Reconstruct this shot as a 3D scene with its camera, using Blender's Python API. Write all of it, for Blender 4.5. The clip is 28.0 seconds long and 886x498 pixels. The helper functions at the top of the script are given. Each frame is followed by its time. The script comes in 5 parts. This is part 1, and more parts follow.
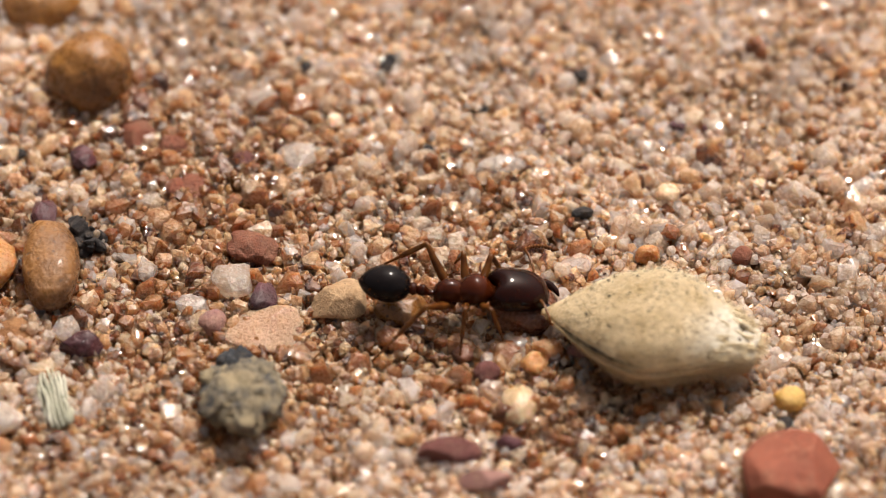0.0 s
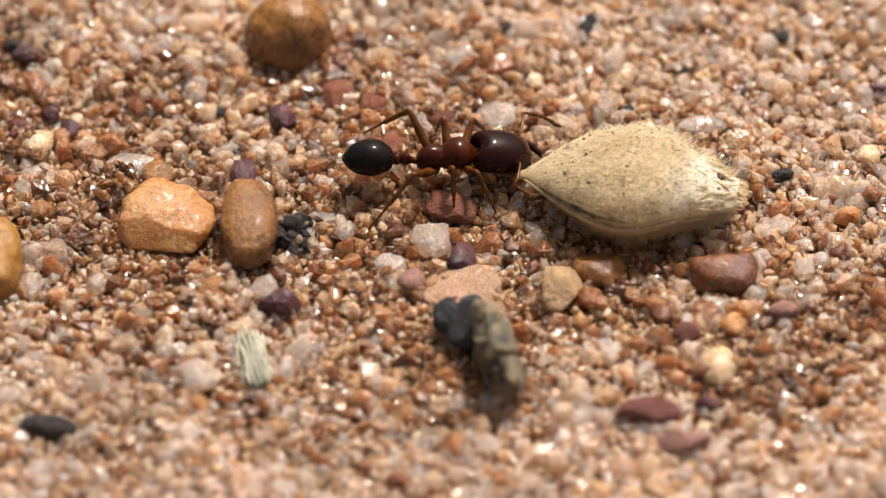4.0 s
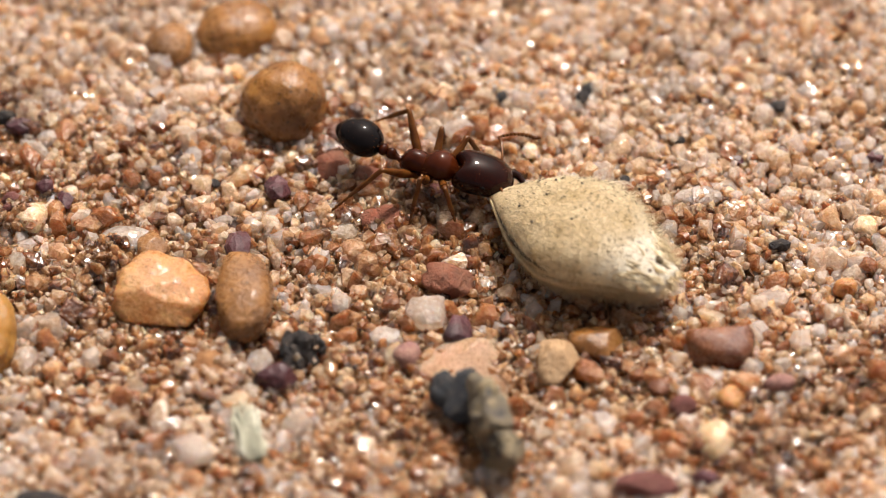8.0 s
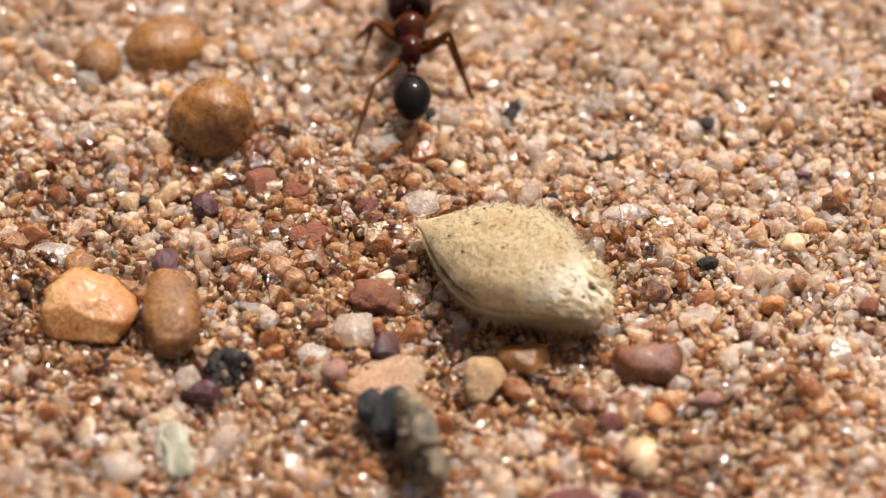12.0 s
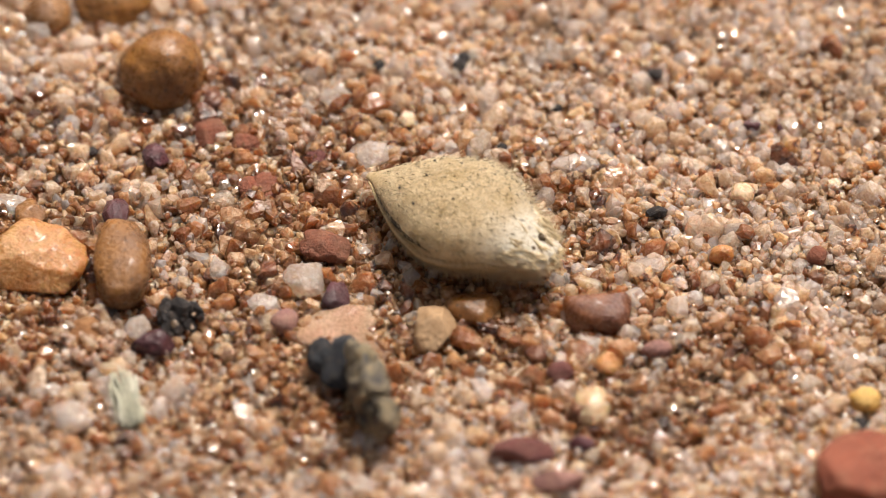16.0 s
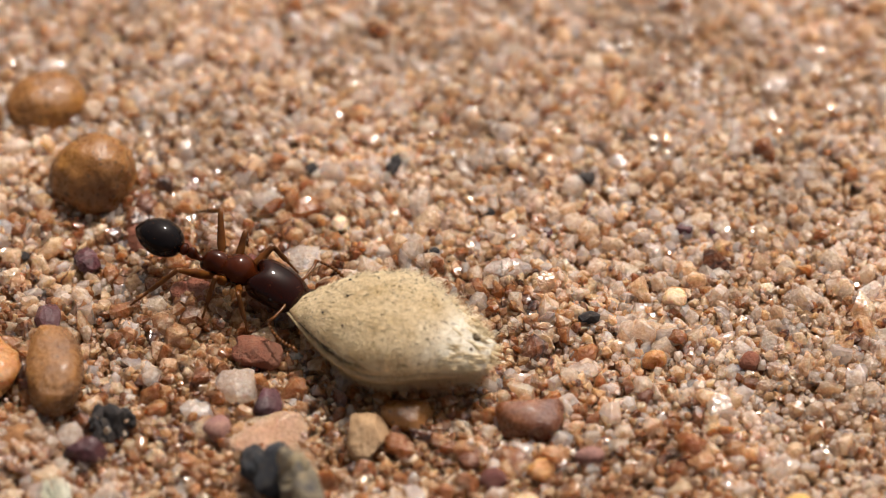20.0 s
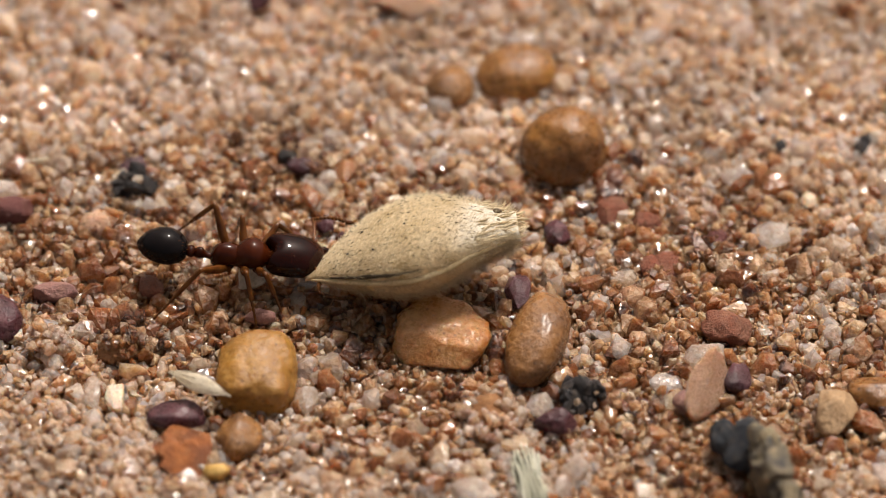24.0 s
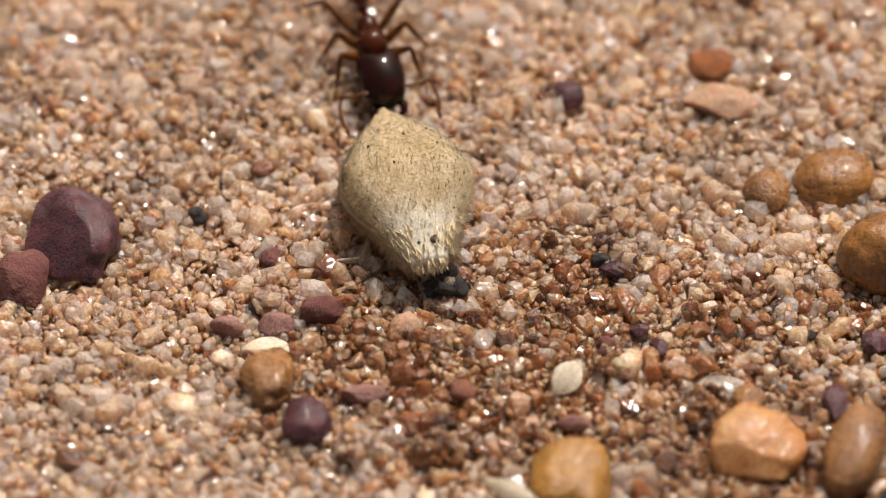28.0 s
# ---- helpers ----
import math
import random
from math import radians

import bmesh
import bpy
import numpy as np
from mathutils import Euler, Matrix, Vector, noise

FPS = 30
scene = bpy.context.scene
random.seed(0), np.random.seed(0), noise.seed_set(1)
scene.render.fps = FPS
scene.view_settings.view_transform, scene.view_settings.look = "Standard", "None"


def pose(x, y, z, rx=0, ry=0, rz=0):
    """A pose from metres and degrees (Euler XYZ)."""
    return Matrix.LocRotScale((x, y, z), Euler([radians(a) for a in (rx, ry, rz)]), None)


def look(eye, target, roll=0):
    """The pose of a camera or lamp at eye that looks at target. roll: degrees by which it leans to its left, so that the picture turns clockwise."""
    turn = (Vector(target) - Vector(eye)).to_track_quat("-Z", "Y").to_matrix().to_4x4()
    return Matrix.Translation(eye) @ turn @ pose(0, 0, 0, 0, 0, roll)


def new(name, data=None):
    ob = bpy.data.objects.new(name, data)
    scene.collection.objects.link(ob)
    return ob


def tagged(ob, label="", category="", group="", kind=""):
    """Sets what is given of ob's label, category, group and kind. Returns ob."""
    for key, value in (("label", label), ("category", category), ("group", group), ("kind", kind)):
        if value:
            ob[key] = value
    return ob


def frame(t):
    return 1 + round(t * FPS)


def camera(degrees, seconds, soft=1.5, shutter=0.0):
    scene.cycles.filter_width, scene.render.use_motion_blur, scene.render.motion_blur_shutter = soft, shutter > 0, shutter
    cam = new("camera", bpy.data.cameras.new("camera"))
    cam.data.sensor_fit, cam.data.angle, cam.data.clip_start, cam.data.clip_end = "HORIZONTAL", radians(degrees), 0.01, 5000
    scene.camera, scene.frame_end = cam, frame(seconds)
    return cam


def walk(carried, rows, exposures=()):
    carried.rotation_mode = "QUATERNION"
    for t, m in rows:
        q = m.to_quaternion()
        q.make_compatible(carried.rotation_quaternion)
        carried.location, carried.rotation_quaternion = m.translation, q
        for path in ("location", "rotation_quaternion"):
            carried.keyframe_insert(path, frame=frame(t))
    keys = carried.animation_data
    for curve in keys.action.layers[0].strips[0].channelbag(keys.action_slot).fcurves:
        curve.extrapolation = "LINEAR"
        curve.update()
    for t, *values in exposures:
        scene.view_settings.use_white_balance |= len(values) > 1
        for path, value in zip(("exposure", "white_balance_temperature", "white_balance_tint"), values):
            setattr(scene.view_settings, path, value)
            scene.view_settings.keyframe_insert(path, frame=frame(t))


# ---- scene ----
cam = camera(5.725, 28.0, soft=1.0)
# seconds, the spot looked at (mm), yaw, roll, distance (mm)
ROWS = [
    (0, 10.014, 0.059, -1.492, 1.078, 200.85),
    (0.5, 9.609, 0.554, -1.536, 1.063, 200.47),
    (1, 9.310, 0.082, -1.438, 1.022, 200.10),
    (1.5, 9.237, -0.323, -1.270, 0.893, 199.78),
    (2, 9.211, -0.723, -1.196, 0.814, 199.45),
    (2.5, 9.073, -0.906, -1.072, 0.712, 199.29),
    (3, 7.893, -0.963, -0.668, 0.543, 199.13),
    (3.5, 6.611, -1.054, -0.281, 0.279, 199.29),
    (4, 5.509, -1.126, 0.361, -0.048, 199.45),
    (4.5, 4.934, -0.972, 0.663, -0.330, 199.56),
    (6.5, 4.341, -0.165, 0.996, -0.625, 199.99),
    (7, 4.474, 0.394, 0.986, -0.668, 200.10),
    (7.5, 5.161, 0.745, 0.746, -0.484, 200.10),
    (8, 5.593, 1.002, 0.445, -0.264, 200.10),
    (8.5, 6.109, 1.183, 0.285, -0.131, 200.20),
    (9, 6.629, 1.381, 0.199, -0.082, 200.31),
    (9.5, 6.667, 1.496, 0.152, -0.002, 200.36),
    (10, 6.583, 1.571, -0.155, 0.261, 200.42),
    (10.5, 6.811, 1.663, -0.323, 0.417, 200.42),
    (11, 7.094, 1.676, -0.293, 0.383, 200.42),
    (11.5, 7.255, 1.594, -0.246, 0.345, 200.35),
    (13.5, 7.101, 1.237, -0.241, 0.327, 200.06),
    (14, 7.175, 0.895, -0.225, 0.314, 199.99),
    (14.5, 7.666, 0.458, -0.508, 0.473, 199.95),
    (15, 8.078, 0.219, -0.770, 0.602, 199.92),
    (15.5, 8.305, -0.021, -0.767, 0.585, 199.88),
    (16, 8.359, 0.043, -0.768, 0.635, 199.85),
    (16.5, 8.438, 0.176, -0.734, 0.657, 199.81),
    (17, 8.514, 0.222, -0.962, 0.790, 199.78),
    (17.5, 8.662, 0.364, -1.026, 0.868, 199.88),
    (18, 9.039, 0.904, -1.368, 1.040, 199.99),
    (18.5, 9.442, 1.651, -1.436, 1.081, 200.52),
    (19, 9.708, 2.282, -1.500, 1.117, 201.06),
    (19.5, 9.978, 2.943, -1.623, 1.226, 201.38),
    (20, 9.913, 3.145, -1.557, 1.197, 201.70),
    (20.5, 9.548, 2.895, -1.436, 1.119, 201.55),
    (22.5, 6.705, 1.932, -0.888, 0.881, 200.95),
    (23, 4.666, 1.907, -0.207, 0.697, 201.70),
    (23.5, 2.622, 2.007, 0.217, 0.448, 201.70),
    (24, -0.760, 2.246, 1.056, 0.374, 201.70),
    (24.5, -3.246, 2.397, 1.504, 0.712, 200.74),
    (25, -5.437, 2.379, 1.740, 0.622, 199.78),
    (25.5, -6.823, 2.678, 2.253, 0.281, 199.88),
    (26, -7.760, 3.135, 2.696, 0.048, 199.99),
    (26.5, -8.526, 3.572, 2.914, -0.166, 200.20),
    (27, -8.508, 3.724, 3.002, -0.243, 200.42),
    (27.5, -8.394, 4.174, 2.986, -0.217, 200.63),
    (28, -7.985, 5.063, 2.783, -0.055, 200.85),
]
MM = 0.001
EXPOSURES = [(0, 0.28, 7200, 15), (4, 0.34, 7200, 15), (8, 0.46, 7200, 15), (11, 0.46, 7200, 15), (14, 0.34, 7200, 15), (17, 0.25, 7200, 15), (20, 0.19, 7200, 15), (22.5, 0.08, 7200, 15), (24, 0.06, 7200, 15), (26, 0.07, 7200, 15), (28, 0.11, 7200, 15)]
walk(cam, [(t, pose(gx * MM, gy * MM, 0, 0, 0, yaw) @ pose(0, 0, 0, 40) @ pose(0, 0, far * MM, 0, 0, roll)) for t, gx, gy, yaw, roll, far in ROWS], EXPOSURES)
# macro lens: shallow focus 0.2 m ahead
cam.data.dof.use_dof, cam.data.dof.focus_distance, cam.data.dof.aperture_fstop = True, 0.2, 52.0

# ---- light: bright hazy daylight ----
SUN_UP, SUN_TURN = 58.0, 25.0
world = bpy.data.worlds.new("sky")
scene.world, world.use_nodes = world, True
sky = world.node_tree.nodes.new("ShaderNodeTexSky")
sky.sky_type, sky.sun_disc = "NISHITA", False
sky.sun_elevation, sky.sun_rotation = radians(SUN_UP), radians(SUN_TURN)
back = world.node_tree.nodes["Background"]
sky.air_density, sky.dust_density, sky.ozone_density = 0.7, 9.0, 0.3
back.inputs["Strength"].default_value = 0.095
haze = world.node_tree.nodes.new("ShaderNodeHueSaturation")
haze.inputs["Saturation"].default_value = 0.4
world.node_tree.links.new(sky.outputs[0], haze.inputs["Color"])
world.node_tree.links.new(haze.outputs[0], back.inputs["Color"])
sun = new("sun", bpy.data.lights.new("sun", "SUN"))
sun.data.energy, sun.data.angle, sun.data.color = 3.7, radians(8), (1.0, 0.98, 0.95)
_su, _st = radians(SUN_UP), radians(SUN_TURN)
sun.matrix_world = look((math.cos(_su) * math.sin(_st), math.cos(_su) * math.cos(_st), math.sin(_su)), (0, 0, 0))


# ---- materials ----
def nodes_of(name):
    m = bpy.data.materials.new(name)
    m.use_nodes = True
    t = m.node_tree
    return m, t, t.nodes["Principled BSDF"], t.nodes["Material Output"]


def add(t, kind, **sets):
    n = t.nodes.new(kind)
    for k, v in sets.items():
        n.inputs[k].default_value = v
    return n


def ramp(t, source, stops, flat=False):
    r = t.nodes.new("ShaderNodeValToRGB")
    r.color_ramp.interpolation = "CONSTANT" if flat else "LINEAR"
    el = r.color_ramp.elements
    while len(el) < len(stops):
        el.new(0.5)
    for e, (p, c) in zip(el, stops):
        e.position, e.color = p, (*c, 1) if len(c) == 3 else c
    t.links.new(source, r.inputs[0])
    return r


def grey(v):
    return (v, v, v)


def mixed(t, fac, a, b, how="MIX"):
    n = t.nodes.new("ShaderNodeMix")
    n.data_type, n.blend_type = "RGBA", how
    for s, v in ((0, fac), (6, a), (7, b)):
        if isinstance(v, bpy.types.NodeSocket):
            t.links.new(v, n.inputs[s])
        else:
            n.inputs[s].default_value = v if s == 0 else (*v, 1)
    return n.outputs[2]


def add_noise(t, at, scale):
    n = add(t, "ShaderNodeTexNoise", Scale=scale, Detail=6, Roughness=0.7)
    t.links.new(at, n.inputs["Vector"])
    return n


def rock(name, main, other, speck=(0.03, 0.02, 0.015), scale=1.2, rough=0.5, spots=0.3, relief=0.5, gloss=0.4, deep=0.0):
    """Stone: two colours in clouds, dark specks, fine relief. scale: clouds per millimetre."""
    m, t, b, _ = nodes_of(name)
    tc = add(t, "ShaderNodeTexCoord")
    info = add(t, "ShaderNodeObjectInfo")
    shift = add(t, "ShaderNodeVectorMath")
    shift.operation = "MULTIPLY_ADD"
    t.links.new(info.outputs["Random"], shift.inputs[0])
    shift.inputs[1].default_value = (0.05, 0.08, 0.03)
    t.links.new(tc.outputs["Object"], shift.inputs[2])
    at = shift.outputs[0]
    big = add(t, "ShaderNodeTexNoise", Scale=scale * 1000, Detail=5, Roughness=0.6, Distortion=0.4)
    fine = add(t, "ShaderNodeTexNoise", Scale=scale * 9000, Detail=4, Roughness=0.65)
    dots = add(t, "ShaderNodeTexVoronoi", Scale=scale * 3600)
    for n in (big, fine, dots):
        t.links.new(at, n.inputs["Vector"])
    c = mixed(t, ramp(t, big.outputs["Fac"], [(0.36, grey(0)), (0.64, grey(1))]).outputs[0], main, other)
    c = mixed(t, 0.55, c, ramp(t, fine.outputs["Fac"], [(0.3, grey(0.45)), (0.7, grey(1.35))]).outputs[0], "MULTIPLY")
    d = ramp(t, dots.outputs["Distance"], [(0.04 + 0.16 * spots, grey(1)), (0.1 + 0.2 * spots, grey(0))])
    g = ramp(t, big.outputs["Fac"], [(0.5 - 0.1 * spots, grey(0)), (0.62, grey(0.9))])
    both = mixed(t, 1.0, d.outputs[0], g.outputs[0], "MULTIPLY")
    c = mixed(t, both, c, speck)
    dust = ramp(t, add_noise(t, at, scale * 1700).outputs["Fac"], [(0.52, grey(0)), (0.68, grey(0.42 if rough > 0.35 else 0.12))])
    c = mixed(t, dust.outputs[0], c, mixed(t, 0.3, main, (0.52, 0.37, 0.23)))
    pores = add(t, "ShaderNodeTexVoronoi", Scale=scale * 5200)
    t.links.new(at, pores.inputs["Vector"])
    c = mixed(t, ramp(t, pores.outputs["Distance"], [(0.1, grey(0.8)), (0.2, grey(0))]).outputs[0], c, speck)
    t.links.new(c, b.inputs["Base Color"])
    rr = ramp(t, fine.outputs["Fac"], [(0.3, grey(max(0.05, rough - 0.15))), (0.7, grey(min(1, rough + 0.2)))])
    t.links.new(rr.outputs[0], b.inputs["Roughness"])
    b.inputs["Specular IOR Level"].default_value = gloss
    b.inputs["Coat Weight"].default_value = max(0.0, 0.38 - rough)
    b.inputs["Coat Roughness"].default_value = 0.17
    b.inputs["Subsurface Weight"].default_value = deep
    b.inputs["Subsurface Radius"].default_value = (1.0, 0.5, 0.25)
    b.inputs["Subsurface Scale"].default_value = 0.0005
    bump = add(t, "ShaderNodeBump", Strength=relief, Distance=0.00009)
    t.links.new(fine.outputs["Fac"], bump.inputs["Height"])
    t.links.new(bump.outputs[0], b.inputs["Normal"])
    return m


def sand_look(name, stops, glow, rough, clear=0.0, deep=0.0, see=0.0, gloss=0.5):
    """Grains coloured one by one, letting a part of the light through."""
    m, t, b, out = nodes_of(name)
    geo = add(t, "ShaderNodeNewGeometry")
    tc = add(t, "ShaderNodeTexCoord")
    clump = add(t, "ShaderNodeTexNoise", Scale=1500, Detail=2, Roughness=0.5)
    t.links.new(tc.outputs["Object"], clump.inputs["Vector"])
    spread = add(t, "ShaderNodeMapRange")
    t.links.new(clump.outputs["Fac"], spread.inputs["Value"])
    for k, v in (("From Min", 0.3), ("From Max", 0.7), ("To Min", -0.22), ("To Max", 0.22)):
        spread.inputs[k].default_value = v
    mixup = add(t, "ShaderNodeMath")
    mixup.operation = "MULTIPLY_ADD"
    t.links.new(geo.outputs["Random Per Island"], mixup.inputs[0])
    mixup.inputs[1].default_value = 1.0
    t.links.new(spread.outputs[0], mixup.inputs[2])
    wrap = add(t, "ShaderNodeMath")
    wrap.operation, wrap.inputs[1].default_value, wrap.inputs[2].default_value = "PINGPONG", 1.0, 0.0
    t.links.new(mixup.outputs[0], wrap.inputs[0])
    tint = ramp(t, wrap.outputs[0], stops)
    cloud = add(t, "ShaderNodeTexNoise", Scale=7500, Detail=5, Roughness=0.75)
    wide = add(t, "ShaderNodeTexNoise", Scale=260, Detail=3, Roughness=0.6)
    for n in (cloud, wide):
        t.links.new(tc.outputs["Object"], n.inputs["Vector"])
    c = mixed(t, 0.6, tint.outputs[0], ramp(t, cloud.outputs["Fac"], [(0.36, (0.48, 0.34, 0.24)), (0.52, (1.0, 0.97, 0.93)), (0.68, (1.3, 1.3, 1.3))]).outputs[0], "MULTIPLY")
    c = mixed(t, 0.5, c, ramp(t, wide.outputs["Fac"], [(0.36, (0.55, 0.42, 0.35)), (0.58, (1.12, 1.12, 1.12))]).outputs[0], "MULTIPLY")
    t.links.new(c, b.inputs["Base Color"])
    frost = ramp(t, cloud.outputs["Fac"], [(0.4, grey(rough)), (0.62, grey(rough + 0.25))])
    t.links.new(frost.outputs[0], b.inputs["Roughness"])
    b.inputs["IOR"].default_value = 1.5
    b.inputs["Transmission Weight"].default_value = clear
    b.inputs["Specular IOR Level"].default_value = gloss
    b.inputs["Subsurface Weight"].default_value = deep
    b.inputs["Subsurface Radius"].default_value = (1.0, 0.85, 0.7)
    b.inputs["Subsurface Scale"].default_value = 0.0006
    b.inputs["Coat Weight"].default_value = 1.0
    b.inputs["Coat Roughness"].default_value = 0.1
    chips = add(t, "ShaderNodeTexVoronoi", Scale=9500)
    chips.distance = "CHEBYCHEV"
    t.links.new(tc.outputs["Object"], chips.inputs["Vector"])
    bump = add(t, "ShaderNodeBump", Strength=0.8, Distance=0.00007)
    t.links.new(chips.outputs["Distance"], bump.inputs["Height"])
    pits = add(t, "ShaderNodeBump", Strength=0.4, Distance=0.00004)
    t.links.new(cloud.outputs["Fac"], pits.inputs["Height"])
    t.links.new(bump.outputs[0], pits.inputs["Normal"])
    t.links.new(pits.outputs[0], b.inputs["Normal"])
    facet = add(t, "ShaderNodeBump", Strength=0.35, Distance=0.00006)
    t.links.new(chips.outputs["Distance"], facet.inputs["Height"])
    t.links.new(facet.outputs[0], b.inputs["Coat Normal"])
    b.inputs["Coat IOR"].default_value = 1.6
    tr = add(t, "ShaderNodeBsdfTranslucent")
    t.links.new(mixed(t, 0.3, c, c, "MULTIPLY"), tr.inputs["Color"])
    mix = add(t, "ShaderNodeMixShader", Fac=glow)
    t.links.new(b.outputs[0], mix.inputs[1])
    t.links.new(tr.outputs[0], mix.inputs[2])
    if see:
        thin = add(t, "ShaderNodeBsdfTransparent", Color=(0.98, 0.92, 0.84, 1))
        veil = ramp(t, cloud.outputs["Fac"], [(0.35, grey(see * 0.55)), (0.6, grey(min(1, see * 1.3)))])
        over = add(t, "ShaderNodeMixShader")
        t.links.new(veil.outputs[0], over.inputs[0])
        t.links.new(mix.outputs[0], over.inputs[1])
        t.links.new(thin.outputs[0], over.inputs[2])
        mix = over
    t.links.new(mix.outputs[0], out.inputs["Surface"])
    return m


def chitin(name, main, other, rough, scale=2.5, coat=0.5, glow=0.0):
    m, t, b, out = nodes_of(name)
    tc = add(t, "ShaderNodeTexCoord")
    n = add(t, "ShaderNodeTexNoise", Scale=scale * 1000, Detail=4)
    f = add(t, "ShaderNodeTexNoise", Scale=scale * 14000, Detail=3)
    for k in (n, f):
        t.links.new(tc.outputs["Object"], k.inputs["Vector"])
    c = mixed(t, ramp(t, n.outputs["Fac"], [(0.35, grey(0)), (0.65, grey(1))]).outputs[0], main, other)
    t.links.new(c, b.inputs["Base Color"])
    b.inputs["Roughness"].default_value = rough
    b.inputs["Specular IOR Level"].default_value = coat
    bump = add(t, "ShaderNodeBump", Strength=0.05, Distance=0.00001)
    t.links.new(f.outputs["Fac"], bump.inputs["Height"])
    t.links.new(bump.outputs[0], b.inputs["Normal"])
    if glow:
        tr = add(t, "ShaderNodeBsdfTranslucent")
        t.links.new(c, tr.inputs["Color"])
        mix = add(t, "ShaderNodeMixShader", Fac=glow)
        t.links.new(b.outputs[0], mix.inputs[1])
        t.links.new(tr.outputs[0], mix.inputs[2])
        t.links.new(mix.outputs[0], out.inputs["Surface"])
    return m


def husk_look(name, main, pale, dark, end_pale=False):
    """Dry seed coat: fibres along x, scattered dark dots, paler where the end is bare."""
    m, t, b, out = nodes_of(name)
    tc = add(t, "ShaderNodeTexCoord")
    stretch = add(t, "ShaderNodeMapping")
    stretch.inputs["Scale"].default_value = (0.16, 1, 1)
    t.links.new(tc.outputs["Object"], stretch.inputs["Vector"])
    fib = add(t, "ShaderNodeTexNoise", Scale=7000, Detail=5, Roughness=0.7)
    t.links.new(stretch.outputs[0], fib.inputs["Vector"])
    cl = add(t, "ShaderNodeTexNoise", Scale=1300, Detail=6, Roughness=0.65)
    dots = add(t, "ShaderNodeTexVoronoi", Scale=6500)
    dash = add(t, "ShaderNodeMapping")
    dash.inputs["Scale"].default_value = (0.6, 1, 1)
    t.links.new(tc.outputs["Object"], dash.inputs["Vector"])
    t.links.new(dash.outputs[0], dots.inputs["Vector"])
    fine = add(t, "ShaderNodeTexNoise", Scale=16000, Detail=3)
    for n in (cl, fine):
        t.links.new(tc.outputs["Object"], n.inputs["Vector"])
    c = mixed(t, ramp(t, cl.outputs["Fac"], [(0.35, grey(0)), (0.65, grey(1))]).outputs[0], main, pale)
    c = mixed(t, 0.5, c, ramp(t, fib.outputs["Fac"], [(0.3, (0.62, 0.55, 0.42)), (0.7, (1.15, 1.15, 1.15))]).outputs[0], "MULTIPLY")
    if end_pale:
        sep = add(t, "ShaderNodeSeparateXYZ")
        t.links.new(tc.outputs["Object"], sep.inputs[0])
        along = add(t, "ShaderNodeMath")
        along.operation = "MULTIPLY_ADD"
        t.links.new(sep.outputs[0], along.inputs[0])
        along.inputs[1].default_value, along.inputs[2].default_value = 900.0, -0.75
        wob = add(t, "ShaderNodeMath")
        wob.operation = "ADD"
        t.links.new(along.outputs[0], wob.inputs[0])
        t.links.new(cl.outputs["Fac"], wob.inputs[1])
        c = mixed(t, ramp(t, wob.outputs[0], [(0.3, grey(0)), (1.3, grey(0.9))]).outputs[0], c, (0.86, 0.83, 0.72))
    d = ramp(t, dots.outputs["Distance"], [(0.14, grey(0.55)), (0.27, grey(0))])
    keep = ramp(t, cl.outputs["Fac"], [(0.36, grey(0.1)), (0.52, grey(0.85))])
    c = mixed(t, mixed(t, 1.0, d.outputs[0], keep.outputs[0], "MULTIPLY"), c, dark)
    c = mixed(t, 0.45, c, ramp(t, fine.outputs["Fac"], [(0.36, (0.62, 0.58, 0.5)), (0.52, (1.1, 1.1, 1.1))]).outputs[0], "MULTIPLY")
    t.links.new(c, b.inputs["Base Color"])
    b.inputs["Roughness"].default_value = 0.6
    b.inputs["Specular IOR Level"].default_value = 0.35
    bump = add(t, "ShaderNodeBump", Strength=0.9, Distance=0.00005)
    t.links.new(mixed(t, 0.5, fib.outputs["Color"], fine.outputs["Color"]), bump.inputs["Height"])
    t.links.new(bump.outputs[0], b.inputs["Normal"])
    tr = add(t, "ShaderNodeBsdfTranslucent")
    t.links.new(c, tr.inputs["Color"])
    mix = add(t, "ShaderNodeMixShader", Fac=0.42)
    t.links.new(b.outputs[0], mix.inputs[1])
    t.links.new(tr.outputs[0], mix.inputs[2])
    t.links.new(mix.outputs[0], out.inputs["Surface"])
    return m


SAND = sand_look("sand", [(0.0, (0.96, 0.81, 0.67)), (0.4, (0.95, 0.745, 0.56)), (0.75, (0.94, 0.675, 0.46)), (0.93, (0.92, 0.61, 0.37)), (0.965, (0.72, 0.40, 0.20)), (0.985, (0.28, 0.11, 0.07)), (1.0, (0.05, 0.03, 0.035))], 0.4, 0.15, 0.1, 1.0, 0.2)
RUSTY = sand_look("rusty_sand", [(0.0, (0.78, 0.49, 0.30)), (0.3, (0.58, 0.29, 0.135)), (0.6, (0.43, 0.18, 0.07)), (0.85, (0.29, 0.11, 0.042)), (0.95, (0.19, 0.07, 0.03)), (1.0, (0.06, 0.03, 0.03))], 0.35, 0.15, 0.1, 1.0, 0.2)
# lower grains: brown matrix, with the shade of the gaps put into the colour
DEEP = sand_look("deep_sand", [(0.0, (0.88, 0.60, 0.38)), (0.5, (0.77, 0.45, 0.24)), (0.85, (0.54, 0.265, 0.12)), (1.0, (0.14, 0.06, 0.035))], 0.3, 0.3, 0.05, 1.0)
